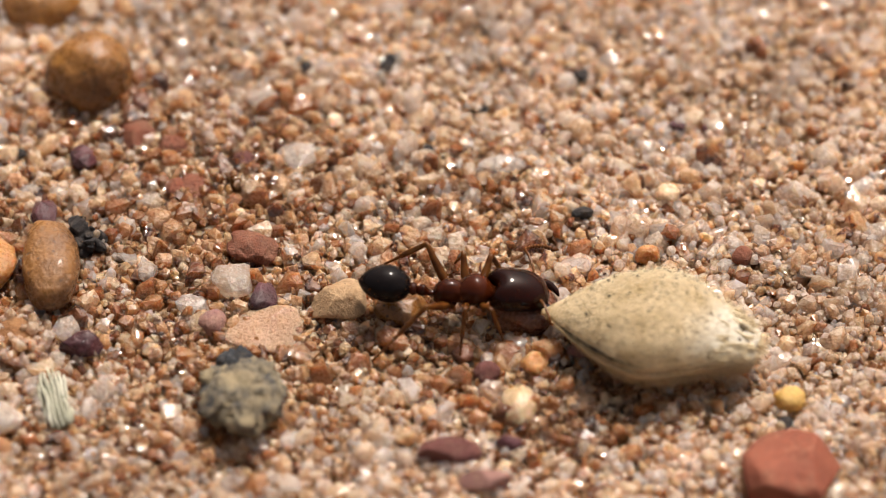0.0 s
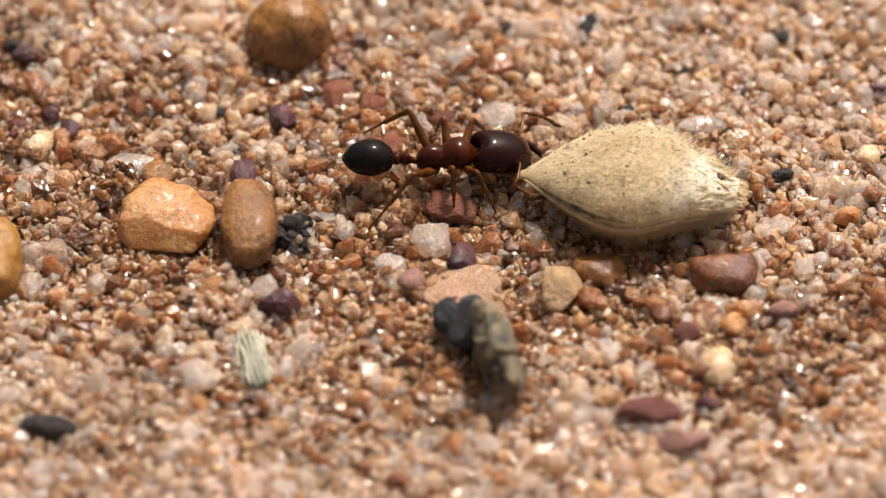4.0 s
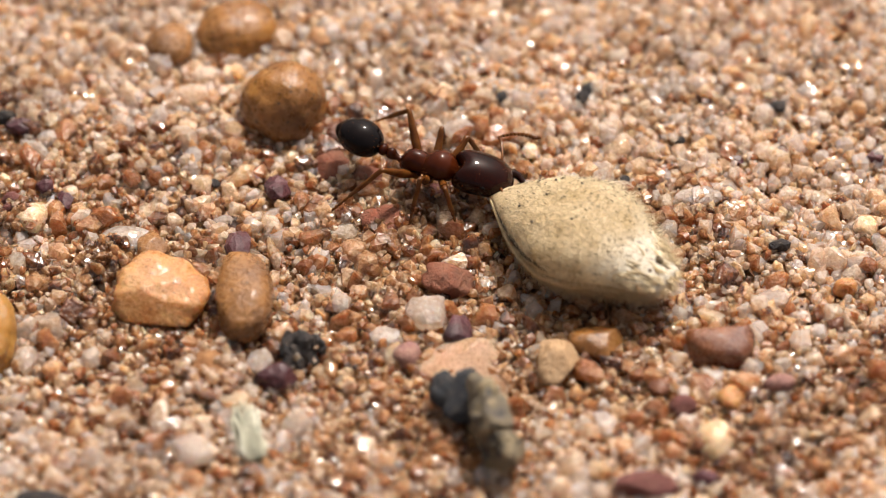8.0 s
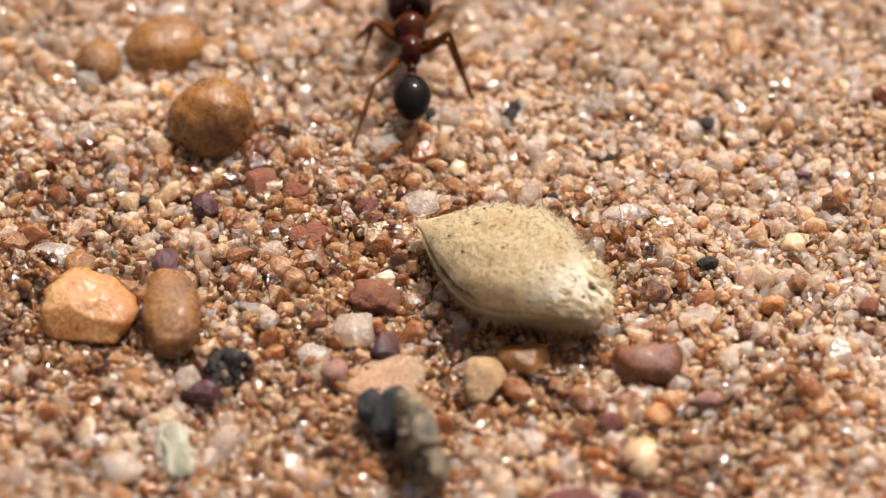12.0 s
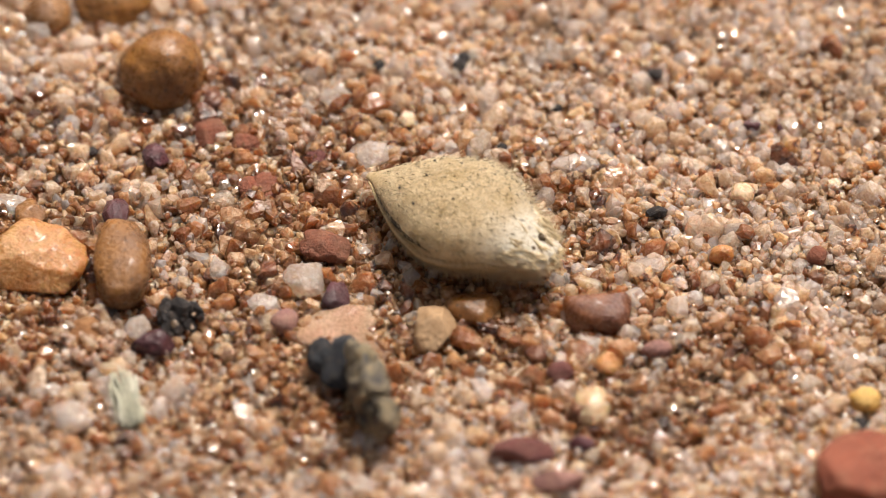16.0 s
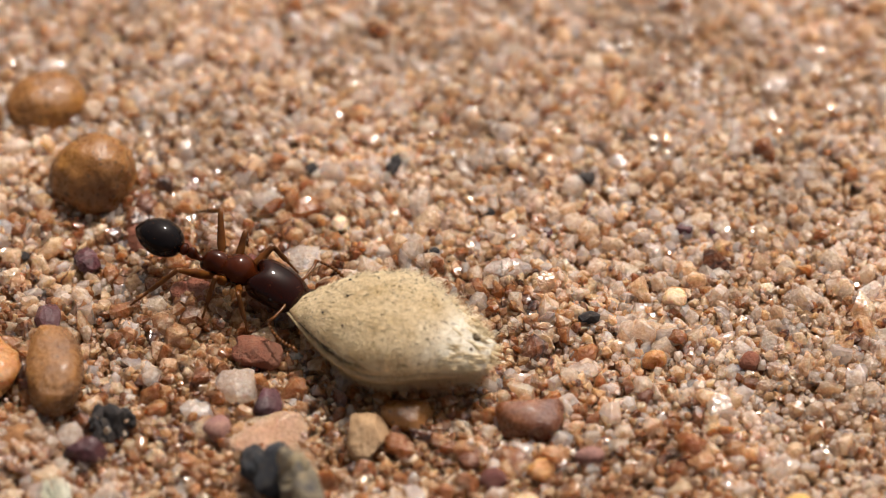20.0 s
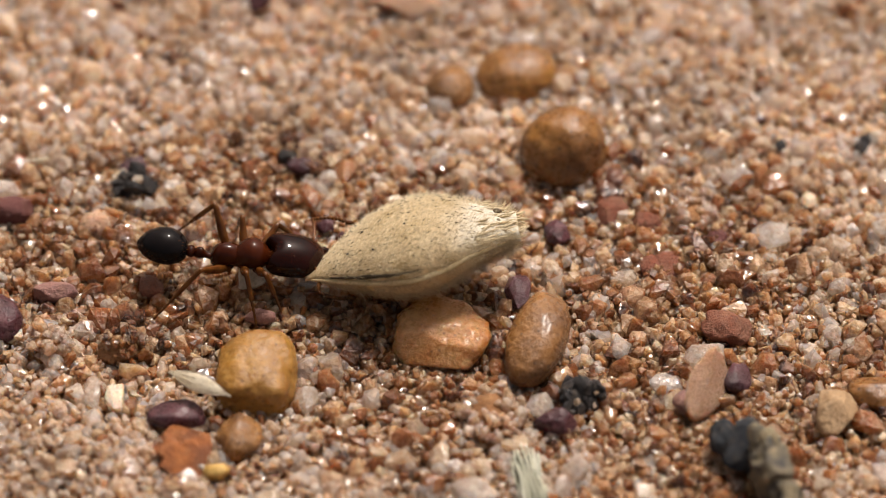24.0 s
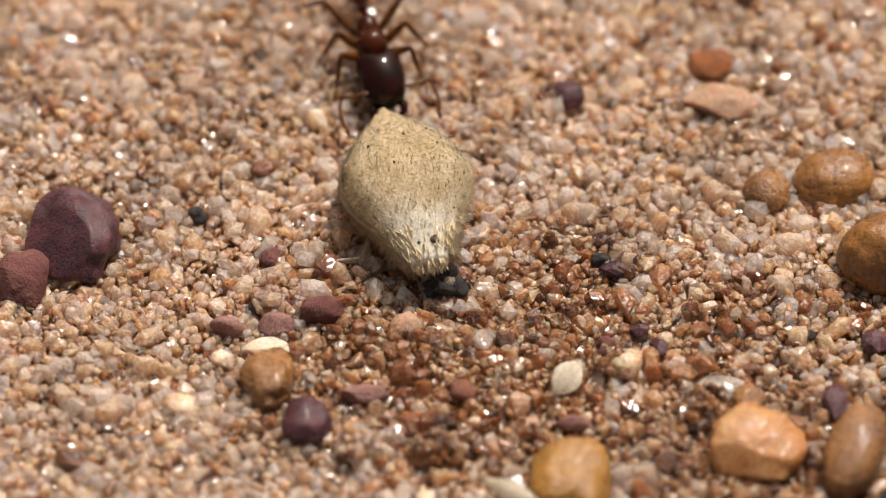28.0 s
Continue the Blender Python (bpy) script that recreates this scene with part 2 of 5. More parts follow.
QUARTZ = sand_look("quartz_sand", [(0.0, (0.98, 0.94, 0.90)), (0.3, (0.97, 0.885, 0.79)), (0.65, (0.96, 0.815, 0.67)), (1.0, (0.95, 0.735, 0.54))], 0.42, 0.1, 0.2, 1.0, 0.3)
GLASSY = sand_look("glassy_sand", [(0.0, (0.99, 0.98, 0.97)), (0.6, (0.98, 0.94, 0.90)), (1.0, (0.97, 0.87, 0.78))], 0.32, 0.05, 0.35, 1.0, 0.42, 0.7)
CLEAR = sand_look("clear_quartz", [(0.0, (0.98, 0.95, 0.92)), (1.0, (0.97, 0.89, 0.81))], 0.35, 0.08, 0.3, 1.0, 0.35)
WHITE = rock("white_quartz", (0.70, 0.57, 0.45), (0.62, 0.47, 0.34), (0.5, 0.4, 0.3), 2.0, 0.2, 0.05, 0.5, 0.6, 0.8)
# brown bed, painted darker so the pores between grains look shaded
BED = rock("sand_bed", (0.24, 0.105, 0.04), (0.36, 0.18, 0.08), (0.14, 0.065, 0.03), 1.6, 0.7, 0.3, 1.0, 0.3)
BROWN = rock("brown_stone", (0.29, 0.13, 0.036), (0.15, 0.07, 0.03), (0.05, 0.03, 0.025), 0.9, 0.26, 0.5, 0.8, 0.4)
AMBER = rock("amber_stone", (0.31, 0.135, 0.028), (0.13, 0.055, 0.02), (0.03, 0.018, 0.012), 0.8, 0.3, 0.55, 0.45, 0.5, 0.2)
ORANGE = rock("orange_stone", (0.35, 0.135, 0.03), (0.50, 0.29, 0.125), (0.12, 0.05, 0.02), 1.0, 0.28, 0.35, 0.7, 0.5, 0.7)
OCHRE = rock("ochre_stone", (0.37, 0.185, 0.036), (0.25, 0.115, 0.026), (0.10, 0.05, 0.02), 0.9, 0.35, 0.25, 0.5, 0.45, 0.2)
RED = rock("red_stone", (0.21, 0.058, 0.03), (0.18, 0.075, 0.045), (0.08, 0.025, 0.02), 1.4, 0.55, 0.4, 0.9, 0.3)
BRICK = rock("brick_red_stone", (0.27, 0.085, 0.05), (0.21, 0.06, 0.035), (0.14, 0.05, 0.03), 1.2, 0.65, 0.25, 0.7, 0.25)
RUSSET = rock("russet_stone", (0.19, 0.065, 0.022), (0.10, 0.034, 0.02), (0.04, 0.02, 0.02), 1.4, 0.25, 0.45, 0.5, 0.5)
PURPLE = rock("purple_stone", (0.03, 0.010, 0.014), (0.10, 0.032, 0.04), (0.012, 0.006, 0.008), 1.6, 0.3, 0.4, 0.45, 0.35)
PLUM = rock("plum_stone", (0.11, 0.032, 0.03), (0.16, 0.058, 0.048), (0.05, 0.018, 0.02), 1.6, 0.55, 0.35, 0.9, 0.3)
MAUVE = rock("mauve_stone", (0.28, 0.145, 0.115), (0.22, 0.105, 0.095), (0.10, 0.05, 0.045), 1.4, 0.5, 0.25, 0.7, 0.3)
PINK = rock("pink_stone", (0.48, 0.30, 0.20), (0.39, 0.235, 0.145), (0.20, 0.09, 0.05), 1.6, 0.3, 0.3, 0.9, 0.45, 0.7)
TAN = rock("tan_stone", (0.36, 0.225, 0.12), (0.46, 0.31, 0.18), (0.14, 0.08, 0.04), 1.2, 0.6, 0.3, 0.9, 0.3)
HONEY = rock("honey_stone", (0.48, 0.34, 0.20), (0.56, 0.42, 0.28), (0.3, 0.14, 0.05), 1.0, 0.25, 0.2, 0.5, 0.5, 0.8)
YELLOW = rock("yellow_stone", (0.52, 0.29, 0.06), (0.56, 0.36, 0.12), (0.3, 0.15, 0.04), 1.6, 0.4, 0.2, 0.6, 0.4)
GREY = rock("grey_stone", (0.36, 0.29, 0.18), (0.085, 0.085, 0.085), (0.012, 0.014, 0.02), 2.2, 0.85, 0.8, 1.0, 0.2)
BLACK = rock("black_crumb", (0.012, 0.012, 0.015), (0.035, 0.028, 0.027), (0.008, 0.008, 0.01), 3.0, 0.55, 0.3, 0.9, 0.4)
CHAR = rock("charred_lump", (0.022, 0.026, 0.034), (0.05, 0.055, 0.062), (0.01, 0.011, 0.014), 3.0, 0.7, 0.3, 0.9, 0.25)
BARK = rock("bark_orange", (0.38, 0.125, 0.035), (0.20, 0.07, 0.03), (0.12, 0.04, 0.02), 2.0, 0.6, 0.3, 0.9, 0.3)
BLUE = rock("blue_grain", (0.06, 0.09, 0.22), (0.10, 0.13, 0.26), (0.03, 0.04, 0.1), 3.0, 0.3, 0.1, 0.3, 0.5)
STRAW = husk_look("straw", (0.55, 0.57, 0.46), (0.76, 0.76, 0.67), (0.10, 0.10, 0.07))
STRAW_CORE = husk_look("straw_core", (0.16, 0.17, 0.12), (0.24, 0.25, 0.18), (0.05, 0.05, 0.03))
CHAFF = husk_look("chaff", (0.74, 0.67, 0.53), (0.86, 0.83, 0.74), (0.35, 0.25, 0.14))
SEEDCOAT = husk_look("seed_coat", (0.60, 0.46, 0.26), (0.80, 0.67, 0.46), (0.09, 0.055, 0.03), True)
SEEDRIM = husk_look("seed_rim", (0.62, 0.50, 0.29), (0.70, 0.59, 0.38), (0.4, 0.3, 0.15))
PIT = husk_look("seed_pit", (0.14, 0.10, 0.06), (0.22, 0.17, 0.11), (0.08, 0.06, 0.04))
SEAM = husk_look("seed_seam", (0.06, 0.045, 0.03), (0.10, 0.075, 0.045), (0.03, 0.02, 0.015))
FUZZ = husk_look("seed_fuzz", (0.76, 0.65, 0.44), (0.86, 0.77, 0.58), (0.6, 0.5, 0.3))
SHELL = chitin("red_brown_shell", (0.006, 0.0010, 0.0005), (0.016, 0.0024, 0.0009), 0.07, 2.0, 0.22)
SHELL_PALE = chitin("rust_shell", (0.028, 0.005, 0.0015), (0.06, 0.0115, 0.003), 0.1, 2.0, 0.24, 0.1)
SHELL_BLACK = chitin("black_shell", (0.004, 0.0035, 0.004), (0.008, 0.006, 0.006), 0.05, 2.0, 0.14)
LIMB = chitin("amber_limb", (0.09, 0.026, 0.006), (0.17, 0.06, 0.013), 0.22, 3.0, 0.4, 0.3)


# ---- shapes; all sizes in millimetres ----
def mesh_of(name, verts, faces, material, smooth=True):
    me = bpy.data.meshes.new(name)
    me.from_pydata([(x * MM, y * MM, z * MM) for x, y, z in verts], [], faces)
    me.materials.append(material)
    if smooth:
        me.shade_smooth()
    return me


def part(name, geometry, material, parent=None, label="", m=None, smooth=True):
    ob = new(name, mesh_of(name, *geometry, material, smooth))
    ob.parent = parent
    if m is not None:
        ob.matrix_basis = m
    return tagged(ob, label)


def place(x, y, z=0, rx=0, ry=0, rz=0):
    return pose(x * MM, y * MM, z * MM, rx, ry, rz)


def ball(sub):
    bm = bmesh.new()
    bmesh.ops.create_icosphere(bm, subdivisions=sub, radius=1)
    v = np.array([p.co[:] for p in bm.verts])
    f = [[q.index for q in p.verts] for p in bm.faces]
    bm.free()
    return v, f


BALLS = {n: ball(n) for n in (1, 2, 3, 4, 5)}


def stone(a, b, c, seed, rough=0.12, cuts=0, boxy=0.0, detail=4, fine=0.05):
    """A worn stone of half sizes a, b, c: lumpy, with some flat worn faces."""
    rnd = np.random.RandomState(seed)
    v, f = BALLS[detail]
    v = v.copy()
    if boxy:
        p = 2 + 4 * boxy
        v /= (np.abs(v) ** p).sum(1, keepdims=True) ** (1 / p)
    off = Vector(rnd.uniform(-50, 50, 3))
    k = np.array([1 + rough * 2 * noise.noise(Vector(q) * 0.9 + off) + rough * 0.8 * noise.noise(Vector(q) * 2.3 + off) + fine * noise.noise(Vector(q) * 6 + off) + fine * 0.6 * noise.noise(Vector(q) * 13 + off) for q in v])
    v *= k[:, None]
    for _ in range(cuts):
        n = rnd.normal(size=3)
        n /= np.linalg.norm(n)
        d = rnd.uniform(0.62, 0.86)
        over = np.maximum(0, v @ n - d)
        v -= (over * 0.92)[:, None] * n
    return v * (a, b, c), f


def tube(points, radii, sides=8):
    """A tapering tube through the points, with rounded ends."""
    pts = [Vector(p) for p in points]
    verts, faces = [], []
    for i, p in enumerate(pts):
        way = (pts[min(i + 1, len(pts) - 1)] - pts[max(i - 1, 0)]).normalized()
        u = way.orthogonal().normalized() if i == 0 else (u - way * u.dot(way)).normalized()
        w = way.cross(u)
        for s in range(sides):
            a = 2 * math.pi * s / sides
            verts.append(tuple(p + (u * math.cos(a) + w * math.sin(a)) * radii[i]))
        if i:
            n = (i - 1) * sides
            faces += [(n + s, n + (s + 1) % sides, n + sides + (s + 1) % sides, n + sides + s) for s in range(sides)]
    faces += [tuple(range(sides))[::-1], tuple(range(len(verts) - sides, len(verts)))]
    return verts, faces


def loft(rings, sides=24):
    """A closed body along x: rings of (x, z, half width, half height), smoothed between."""
    r = np.array(rings, float)
    s = np.linspace(0, len(r) - 1, (len(r) - 1) * 4 + 1)
    d = np.gradient(r, axis=0)
    out = []
    for q in s:
        i = min(int(q), len(r) - 2)
        u = q - i
        out.append((2 * u**3 - 3 * u**2 + 1) * r[i] + (u**3 - 2 * u**2 + u) * d[i] + (3 * u**2 - 2 * u**3) * r[i + 1] + (u**3 - u**2) * d[i + 1])
    verts, faces = [], []
    for x, z, w, h in out:
        for k in range(sides):
            a = 2 * math.pi * k / sides
            verts.append((x, max(w, 0.004) * math.cos(a), z + max(h, 0.004) * math.sin(a)))
    for i in range(len(out) - 1):
        n = i * sides
        faces += [(n + k, n + sides + k, n + sides + (k + 1) % sides, n + (k + 1) % sides) for k in range(sides)]
    faces += [tuple(range(sides)), tuple(range(len(verts) - sides, len(verts)))[::-1]]
    return verts, faces


def joined(*pieces):
    verts, faces = [], []
    for v, f in pieces:
        n = len(verts)
        verts += [tuple(p) for p in v]
        faces += [tuple(i + n for i in q) for q in f]
    return verts, faces


def moved(piece, m):
    return [tuple(m @ Vector(p)) for p in piece[0]], piece[1]


def rise(x, y):
    """The bed's gentle swells."""
    return 0.13 * noise.noise(Vector((x * 0.23, y * 0.3, 1.7))) + 0.05 * noise.noise(Vector((x * 0.8, y * 0.9, 5.1)))


# ---- ground ----
def ground():
    n, size = 90, 300.0
    s = np.linspace(-1, 1, n + 1)
    s = np.sign(s) * np.abs(s) ** 2.2 * size
    s = np.concatenate(([-30000, -6000, -1200], s, [1200, 6000, 30000]))
    n += 6
    verts = [(x, y, -0.13 + (rise(x, y) if abs(x) < 40 and abs(y) < 40 else 0)) for y in s for x in s]
    faces = [(j * (n + 1) + i, j * (n + 1) + i + 1, (j + 1) * (n + 1) + i + 1, (j + 1) * (n + 1) + i) for j in range(n) for i in range(n)]
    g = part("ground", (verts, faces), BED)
    tagged(g, "orange-brown bed of fine sand under the grains, coloured darker as shade in the gaps", "ground", kind="structure")


def crystals(rnd, corners):
    """Worn angular grains: hulls round scattered corners."""
    out = []
    for k in range(36):
        bm = bmesh.new()
        n = corners + rnd.randint(-2, 5)
        stretch = rnd.uniform(0.6, 1.3, 3)
        for _ in range(n):
            d = rnd.normal(size=3)
            d = d / np.linalg.norm(d) * rnd.uniform(0.82, 1.12) * stretch
            bm.verts.new(d)
        hull = bmesh.ops.convex_hull(bm, input=bm.verts)
        loose = [q for q in bm.verts if not q.link_faces]
        bmesh.ops.delete(bm, geom=loose, context="VERTS")
        bmesh.ops.recalc_face_normals(bm, faces=bm.faces)
        bm.verts.index_update()
        out.append((np.array([q.co[:] for q in bm.verts]), np.array([[q.index for q in f.verts] for f in bm.faces])))
        bm.free()
    return out


def scatter(name, material, label, spots, seed, smooth, corners=18):
    """All grains of one look in one mesh. spots: x, y, z, size."""
    rnd = np.random.RandomState(seed)
    kinds = crystals(rnd, corners)
    pts = np.array(spots)
    m = len(pts)
    q = rnd.normal(size=(m, 4))
    q /= np.linalg.norm(q, axis=1)[:, None]
    w, x, y, z = q.T
    rot = np.stack([1 - 2 * (y * y + z * z), 2 * (x * y - z * w), 2 * (x * z + y * w), 2 * (x * y + z * w), 1 - 2 * (x * x + z * z), 2 * (y * z - x * w), 2 * (x * z - y * w), 2 * (y * z + x * w), 1 - 2 * (x * x + y * y)], 1).reshape(m, 3, 3)
    which = rnd.randint(0, len(kinds), m)
    cos, tris, at = [], [], 0
    for k, (base, f) in enumerate(kinds):
        own = np.nonzero(which == k)[0]
        v = base[None] * pts[own, 3, None, None] * 0.5
        v = np.einsum("mij,mkj->mki", rot[own], v) + pts[own, None, :3]
        cos.append(v.reshape(-1, 3))
        tris.append((f[None] + (at + np.arange(len(own)) * len(base))[:, None, None]).reshape(-1))
        at += len(own) * len(base)
    v, tri = np.concatenate(cos), np.concatenate(tris)
    me = bpy.data.meshes.new(name)
    me.vertices.add(len(v))
    me.vertices.foreach_set("co", (v * MM).astype(np.float32).ravel())
    me.loops.add(len(tri))
    me.loops.foreach_set("vertex_index", tri.astype(np.int32))
    me.polygons.add(len(tri) // 3)
    me.polygons.foreach_set("loop_start", np.arange(0, len(tri), 3, dtype=np.int32))
    me.polygons.foreach_set("use_smooth", np.full(len(tri) // 3, smooth))
    me.update()
    me.materials.append(material)
    tagged(new(name, me), label, "sand", kind="stuff")


def rust(x, y):
    """How rusty the sand is: three browner strips, patchy."""
    d = min(((x - 4.5) / 7.4) ** 2 + ((y + 0.8) / 4.7) ** 2, 0.6 + ((x + 6.0) / 6.5) ** 2 + ((y - 1.6) / 4.0) ** 2, 0.3 + ((x - 11.5) / 4.5) ** 2 + ((y + 3.6) / 2.6) ** 2)
    return min(1, max(0, 1.5 - 0.8 * d)) * (0.72 + 0.9 * noise.noise(Vector((x * 0.3, y * 0.4, 9.3))))


def sand():
    rnd = np.random.RandomState(5)
    looks = {"a": [], "c": [], "d": [], "e": [], "g": []}
    x0, x1, y0, y1 = -20.5, 22.5, -10.0, 14.2

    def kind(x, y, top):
        # the whole lower layer gets the darker colour that stands for gap shade
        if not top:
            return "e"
        if rnd.rand() < 0.05 + 1.1 * rust(x, y):
            return "d"
        k = rnd.rand()
        return "a" if k < 0.5 else "g" if k < 0.68 else "c"

    for step, size, lift, wide, share, top in ((0.19, 0.29, -0.015, 0.25, 1.0, 0), (0.262, 0.355, 0.05, 0.38, 0.88, 1), (0.2, 0.17, 0.11, 0.4, 0.6, 1)):
        for j in range(int((y1 - y0) / step)):
            for i in range(int((x1 - x0) / step)):
                x = x0 + (i + 0.5 * (j % 2)) * step + rnd.uniform(-0.4, 0.4) * step
                y = y0 + j * step + rnd.uniform(-0.4, 0.4) * step
                if rnd.rand() > share:
                    continue
                looks[kind(x, y, top)].append((x, y, rise(x, y) + lift + rnd.uniform(-0.07, 0.07), min(0.74, size * math.exp(rnd.normal() * wide))))
    scatter("sand", SAND, "fine orange and tan sand grains, dry and loose", looks["a"], 11, False, 20)
    scatter("quartz_sand", QUARTZ, "glassy pale quartz grains that sparkle in the light", looks["c"], 13, False, 20)
    scatter("glassy_sand", GLASSY, "clear glassy quartz grains with bright edges", looks["g"], 16, False, 18)
    scatter("deep_sand", DEEP, "brown sand grains in the gaps between pale ones, darkened to deepen the gaps' shade", looks["e"], 15, False, 12)
    scatter("rusty_sand", RUSTY, "rust-brown sand grains, dry and loose", looks["d"], 14, False, 19)


ground()


def pebble(name, x, y, z, a, b, c, turn, material, label, category, group, seed, cuts, rough, boxy, detail):
    if material in (CLEAR, WHITE) or (material in (BLACK, PURPLE) and a < 0.35):
        v, f = PEBBLE_SHAPES[seed % 36]
        ob = part(name, (v / np.abs(v).max(0) * (a, b, c), [tuple(int(i) for i in q) for q in f]), material, None, label, place(x, y, z + rise(x, y) * 0.5, 0, 0, turn), False)
        return tagged(ob, "", category, group or ("quartz grains" if material in (CLEAR, WHITE) else "pebbles on the sand"))
    ob = part(name, stone(a, b, c, seed, rough, cuts, boxy, detail, 0.02 if cuts < 2 else 0.022), material, None, label, place(x, y, z + rise(x, y) * 0.5, 0, 0, turn))
    return tagged(ob, "", category, group or ("quartz grains" if name == "quartz_grain" else "pebbles on the sand"))


GRAIN_SHAPES = crystals(np.random.RandomState(77), 18)
PEBBLE_SHAPES = crystals(np.random.RandomState(78), 46)


def grains_on(a, b, c, count, size, seed, low=-0.2):
    """Grains stuck all over a lump of half sizes a, b, c."""
    rnd = np.random.RandomState(seed)
    out = []
    while len(out) < count:
        d = rnd.normal(size=3)
        d /= np.linalg.norm(d)
        if d[2] < low:
            continue
        v, f = GRAIN_SHAPES[rnd.randint(len(GRAIN_SHAPES))]
        q = Euler(rnd.uniform(0, 6.3, 3)).to_matrix()
        s = size * 0.5 * math.exp(rnd.normal() * 0.3)
        p = d * (a, b, c) * rnd.uniform(0.82, 1.02)
        out.append(([tuple(q @ Vector(k) * s + Vector(p)) for k in v], [tuple(int(i) for i in t) for t in f]))
    return joined(*out)


def clod(name, x, y, z, a, b, c, turn, material, label, category, group, seed, *_):
    """A lump of grains stuck together round a core."""
    t = thing(name, label, category, place(x, y, z + rise(x, y) * 0.5, 0, 0, turn))
    tagged(t, group="lumps of cemented sand")
    dark = material in (BLACK, PURPLE)
    part("core", stone(a * 0.85, b * 0.85, c * 0.85, seed, 0.25, 3, 0, 4, 0.12), material if dark else BED, t)
    if dark:
        tagged(part("crumb", grains_on(a, b, c, int(12 + 30 * a * b), 0.32, seed + 500), material, t, "black crumbs", smooth=False), kind="stuff")
    tagged(part("crust", grains_on(a, b, c, 12 if dark else int(34 + 90 * a * b), 0.17 if dark else 0.24, seed), QUARTZ if dark else material, t, smooth=False), "pale grains stuck to it" if dark else "", kind="stuff")
    return t


def thing(name, label, category, m):
    ob = new(name)
    ob.empty_display_size = 0.0005
    ob.matrix_basis = m
    return tagged(ob, label, category)


# ---- plant bits ----
def straw_bit(x, y, z, length, wide, turn):
    t = thing("straw_bit", "short grey-green bit of ribbed dry straw on the sand", "straw", place(x, y, z, 0, 0, turn))
    rnd = np.random.RandomState(8)
    n = 7
    for i in range(n):
        u = (i - (n - 1) / 2) / ((n - 1) / 2)
        l = length * (0.5 - 0.14 * u * u) * rnd.uniform(0.93, 1.03)
        r = wide / n * rnd.uniform(0.4, 0.6)
        pts = [(s * l, u * wide * 0.5 + 0.025 * math.sin(5 * s + i), 0.16 * (1 - u * u) + 0.03 * rnd.normal()) for s in np.linspace(-1, 1, 7)]
        part("fibre", tube(pts, [r * 0.6, r, r * 1.1, r, r * 1.1, r, r * 0.5], 7), STRAW, t)
    part("core", moved(loft([(-length * 0.42, 0, 0.02, 0.02), (-length * 0.36, 0, wide * 0.4, 0.1), (0, 0.02, wide * 0.48, 0.16), (length * 0.36, 0, wide * 0.36, 0.1), (length * 0.42, 0, 0.02, 0.02)], 16), Matrix.Translation((0, 0, -0.04))), STRAW_CORE, t, "dark pith between the ribs")


def husk(x, y, z, length, wide, rx, ry, rz, label):
    t = thing("chaff_husk", label, "husk", place(x, y, z, rx, ry, rz))
    h = length / 2
    part("hull", loft([(-h, 0.0, 0.01, 0.01), (-h * 0.8, 0.05, wide * 0.12, 0.04), (-h * 0.45, 0.09, wide * 0.36, 0.08), (0, 0.1, wide * 0.46, 0.1), (h * 0.45, 0.08, wide * 0.33, 0.08), (h * 0.8, 0.02, wide * 0.11, 0.04), (h, -0.03, 0.01, 0.01)], 18), CHAFF, t)
    for i in range(4):
        u = (i - 1.5) / 1.5
        pts = [(s * h * 0.92, u * wide * 0.4 * (1 - s * s), 0.1 + 0.09 * (1 - s * s) * (1 - 0.5 * u * u) - 0.05 * s) for s in np.linspace(-1, 1, 9)]
        part("rib", tube(pts, [0.012] * 9, 5), CHAFF, t)


def stalk(points, r, label):
    t = thing("dry_stalk", label, "stalk", place(*points[0]))
    p0 = Vector(points[0])
    part("stem", tube([Vector(p) - p0 for p in points], [r * k for k in np.linspace(1, 0.6, len(points))], 6), CHAFF, t)


# ---- the seed that is carried ----
SEED_RINGS = [(0.0, 0.02, 0.03), (0.05, 0.2, 0.12), (0.12, 0.5, 0.30), (0.24, 0.94, 0.56), (0.38, 1.30, 0.80), (0.5, 1.46, 0.93), (0.62, 1.30, 0.90), (0.74, 1.0, 0.76), (0.85, 0.76, 0.58), (0.94, 0.52, 0.40), (1.0, 0.36, 0.28)]


def seed_size(u):
    r = np.array(SEED_RINGS)
    return np.interp(u, r[:, 0], r[:, 1]), np.interp(u, r[:, 0], r[:, 2])


def seed_point(u, a, out=0.0):
    """A point of the seed's skin: u from the tip to the blunt end, a round it from the side over the top."""
    k = np.linspace(max(0, u - 0.035), min(1, u + 0.035), 5)
    w, h = (np.mean([seed_size(q)[i] for q in k]) for i in (0, 1))
    c, s = math.cos(a), math.sin(a)
    e = 0.86
    y = w * math.copysign(abs(c) ** e, c)
    z = h * (0.72 if s > 0 else 0.98) * math.copysign(abs(s) ** 0.8, s)
    x = u * 4.97 - 2.72
    bend = 0.16 * math.sin(math.pi * u) - 0.28 * (1 - u) ** 3
    lump = 0.06 * noise.noise(Vector((x * 0.9, y, z + 3))) + 0.025 * noise.noise(Vector((x * 2.5, y * 3, z * 3)))
    p = Vector((x, y * (1 + lump), z * (1 + lump) + bend))
    if out:
        n = Vector((0.15, y / max(w, 0.1) ** 2, z / max(h, 0.1) ** 2)).normalized()
        p += n * out
    return p


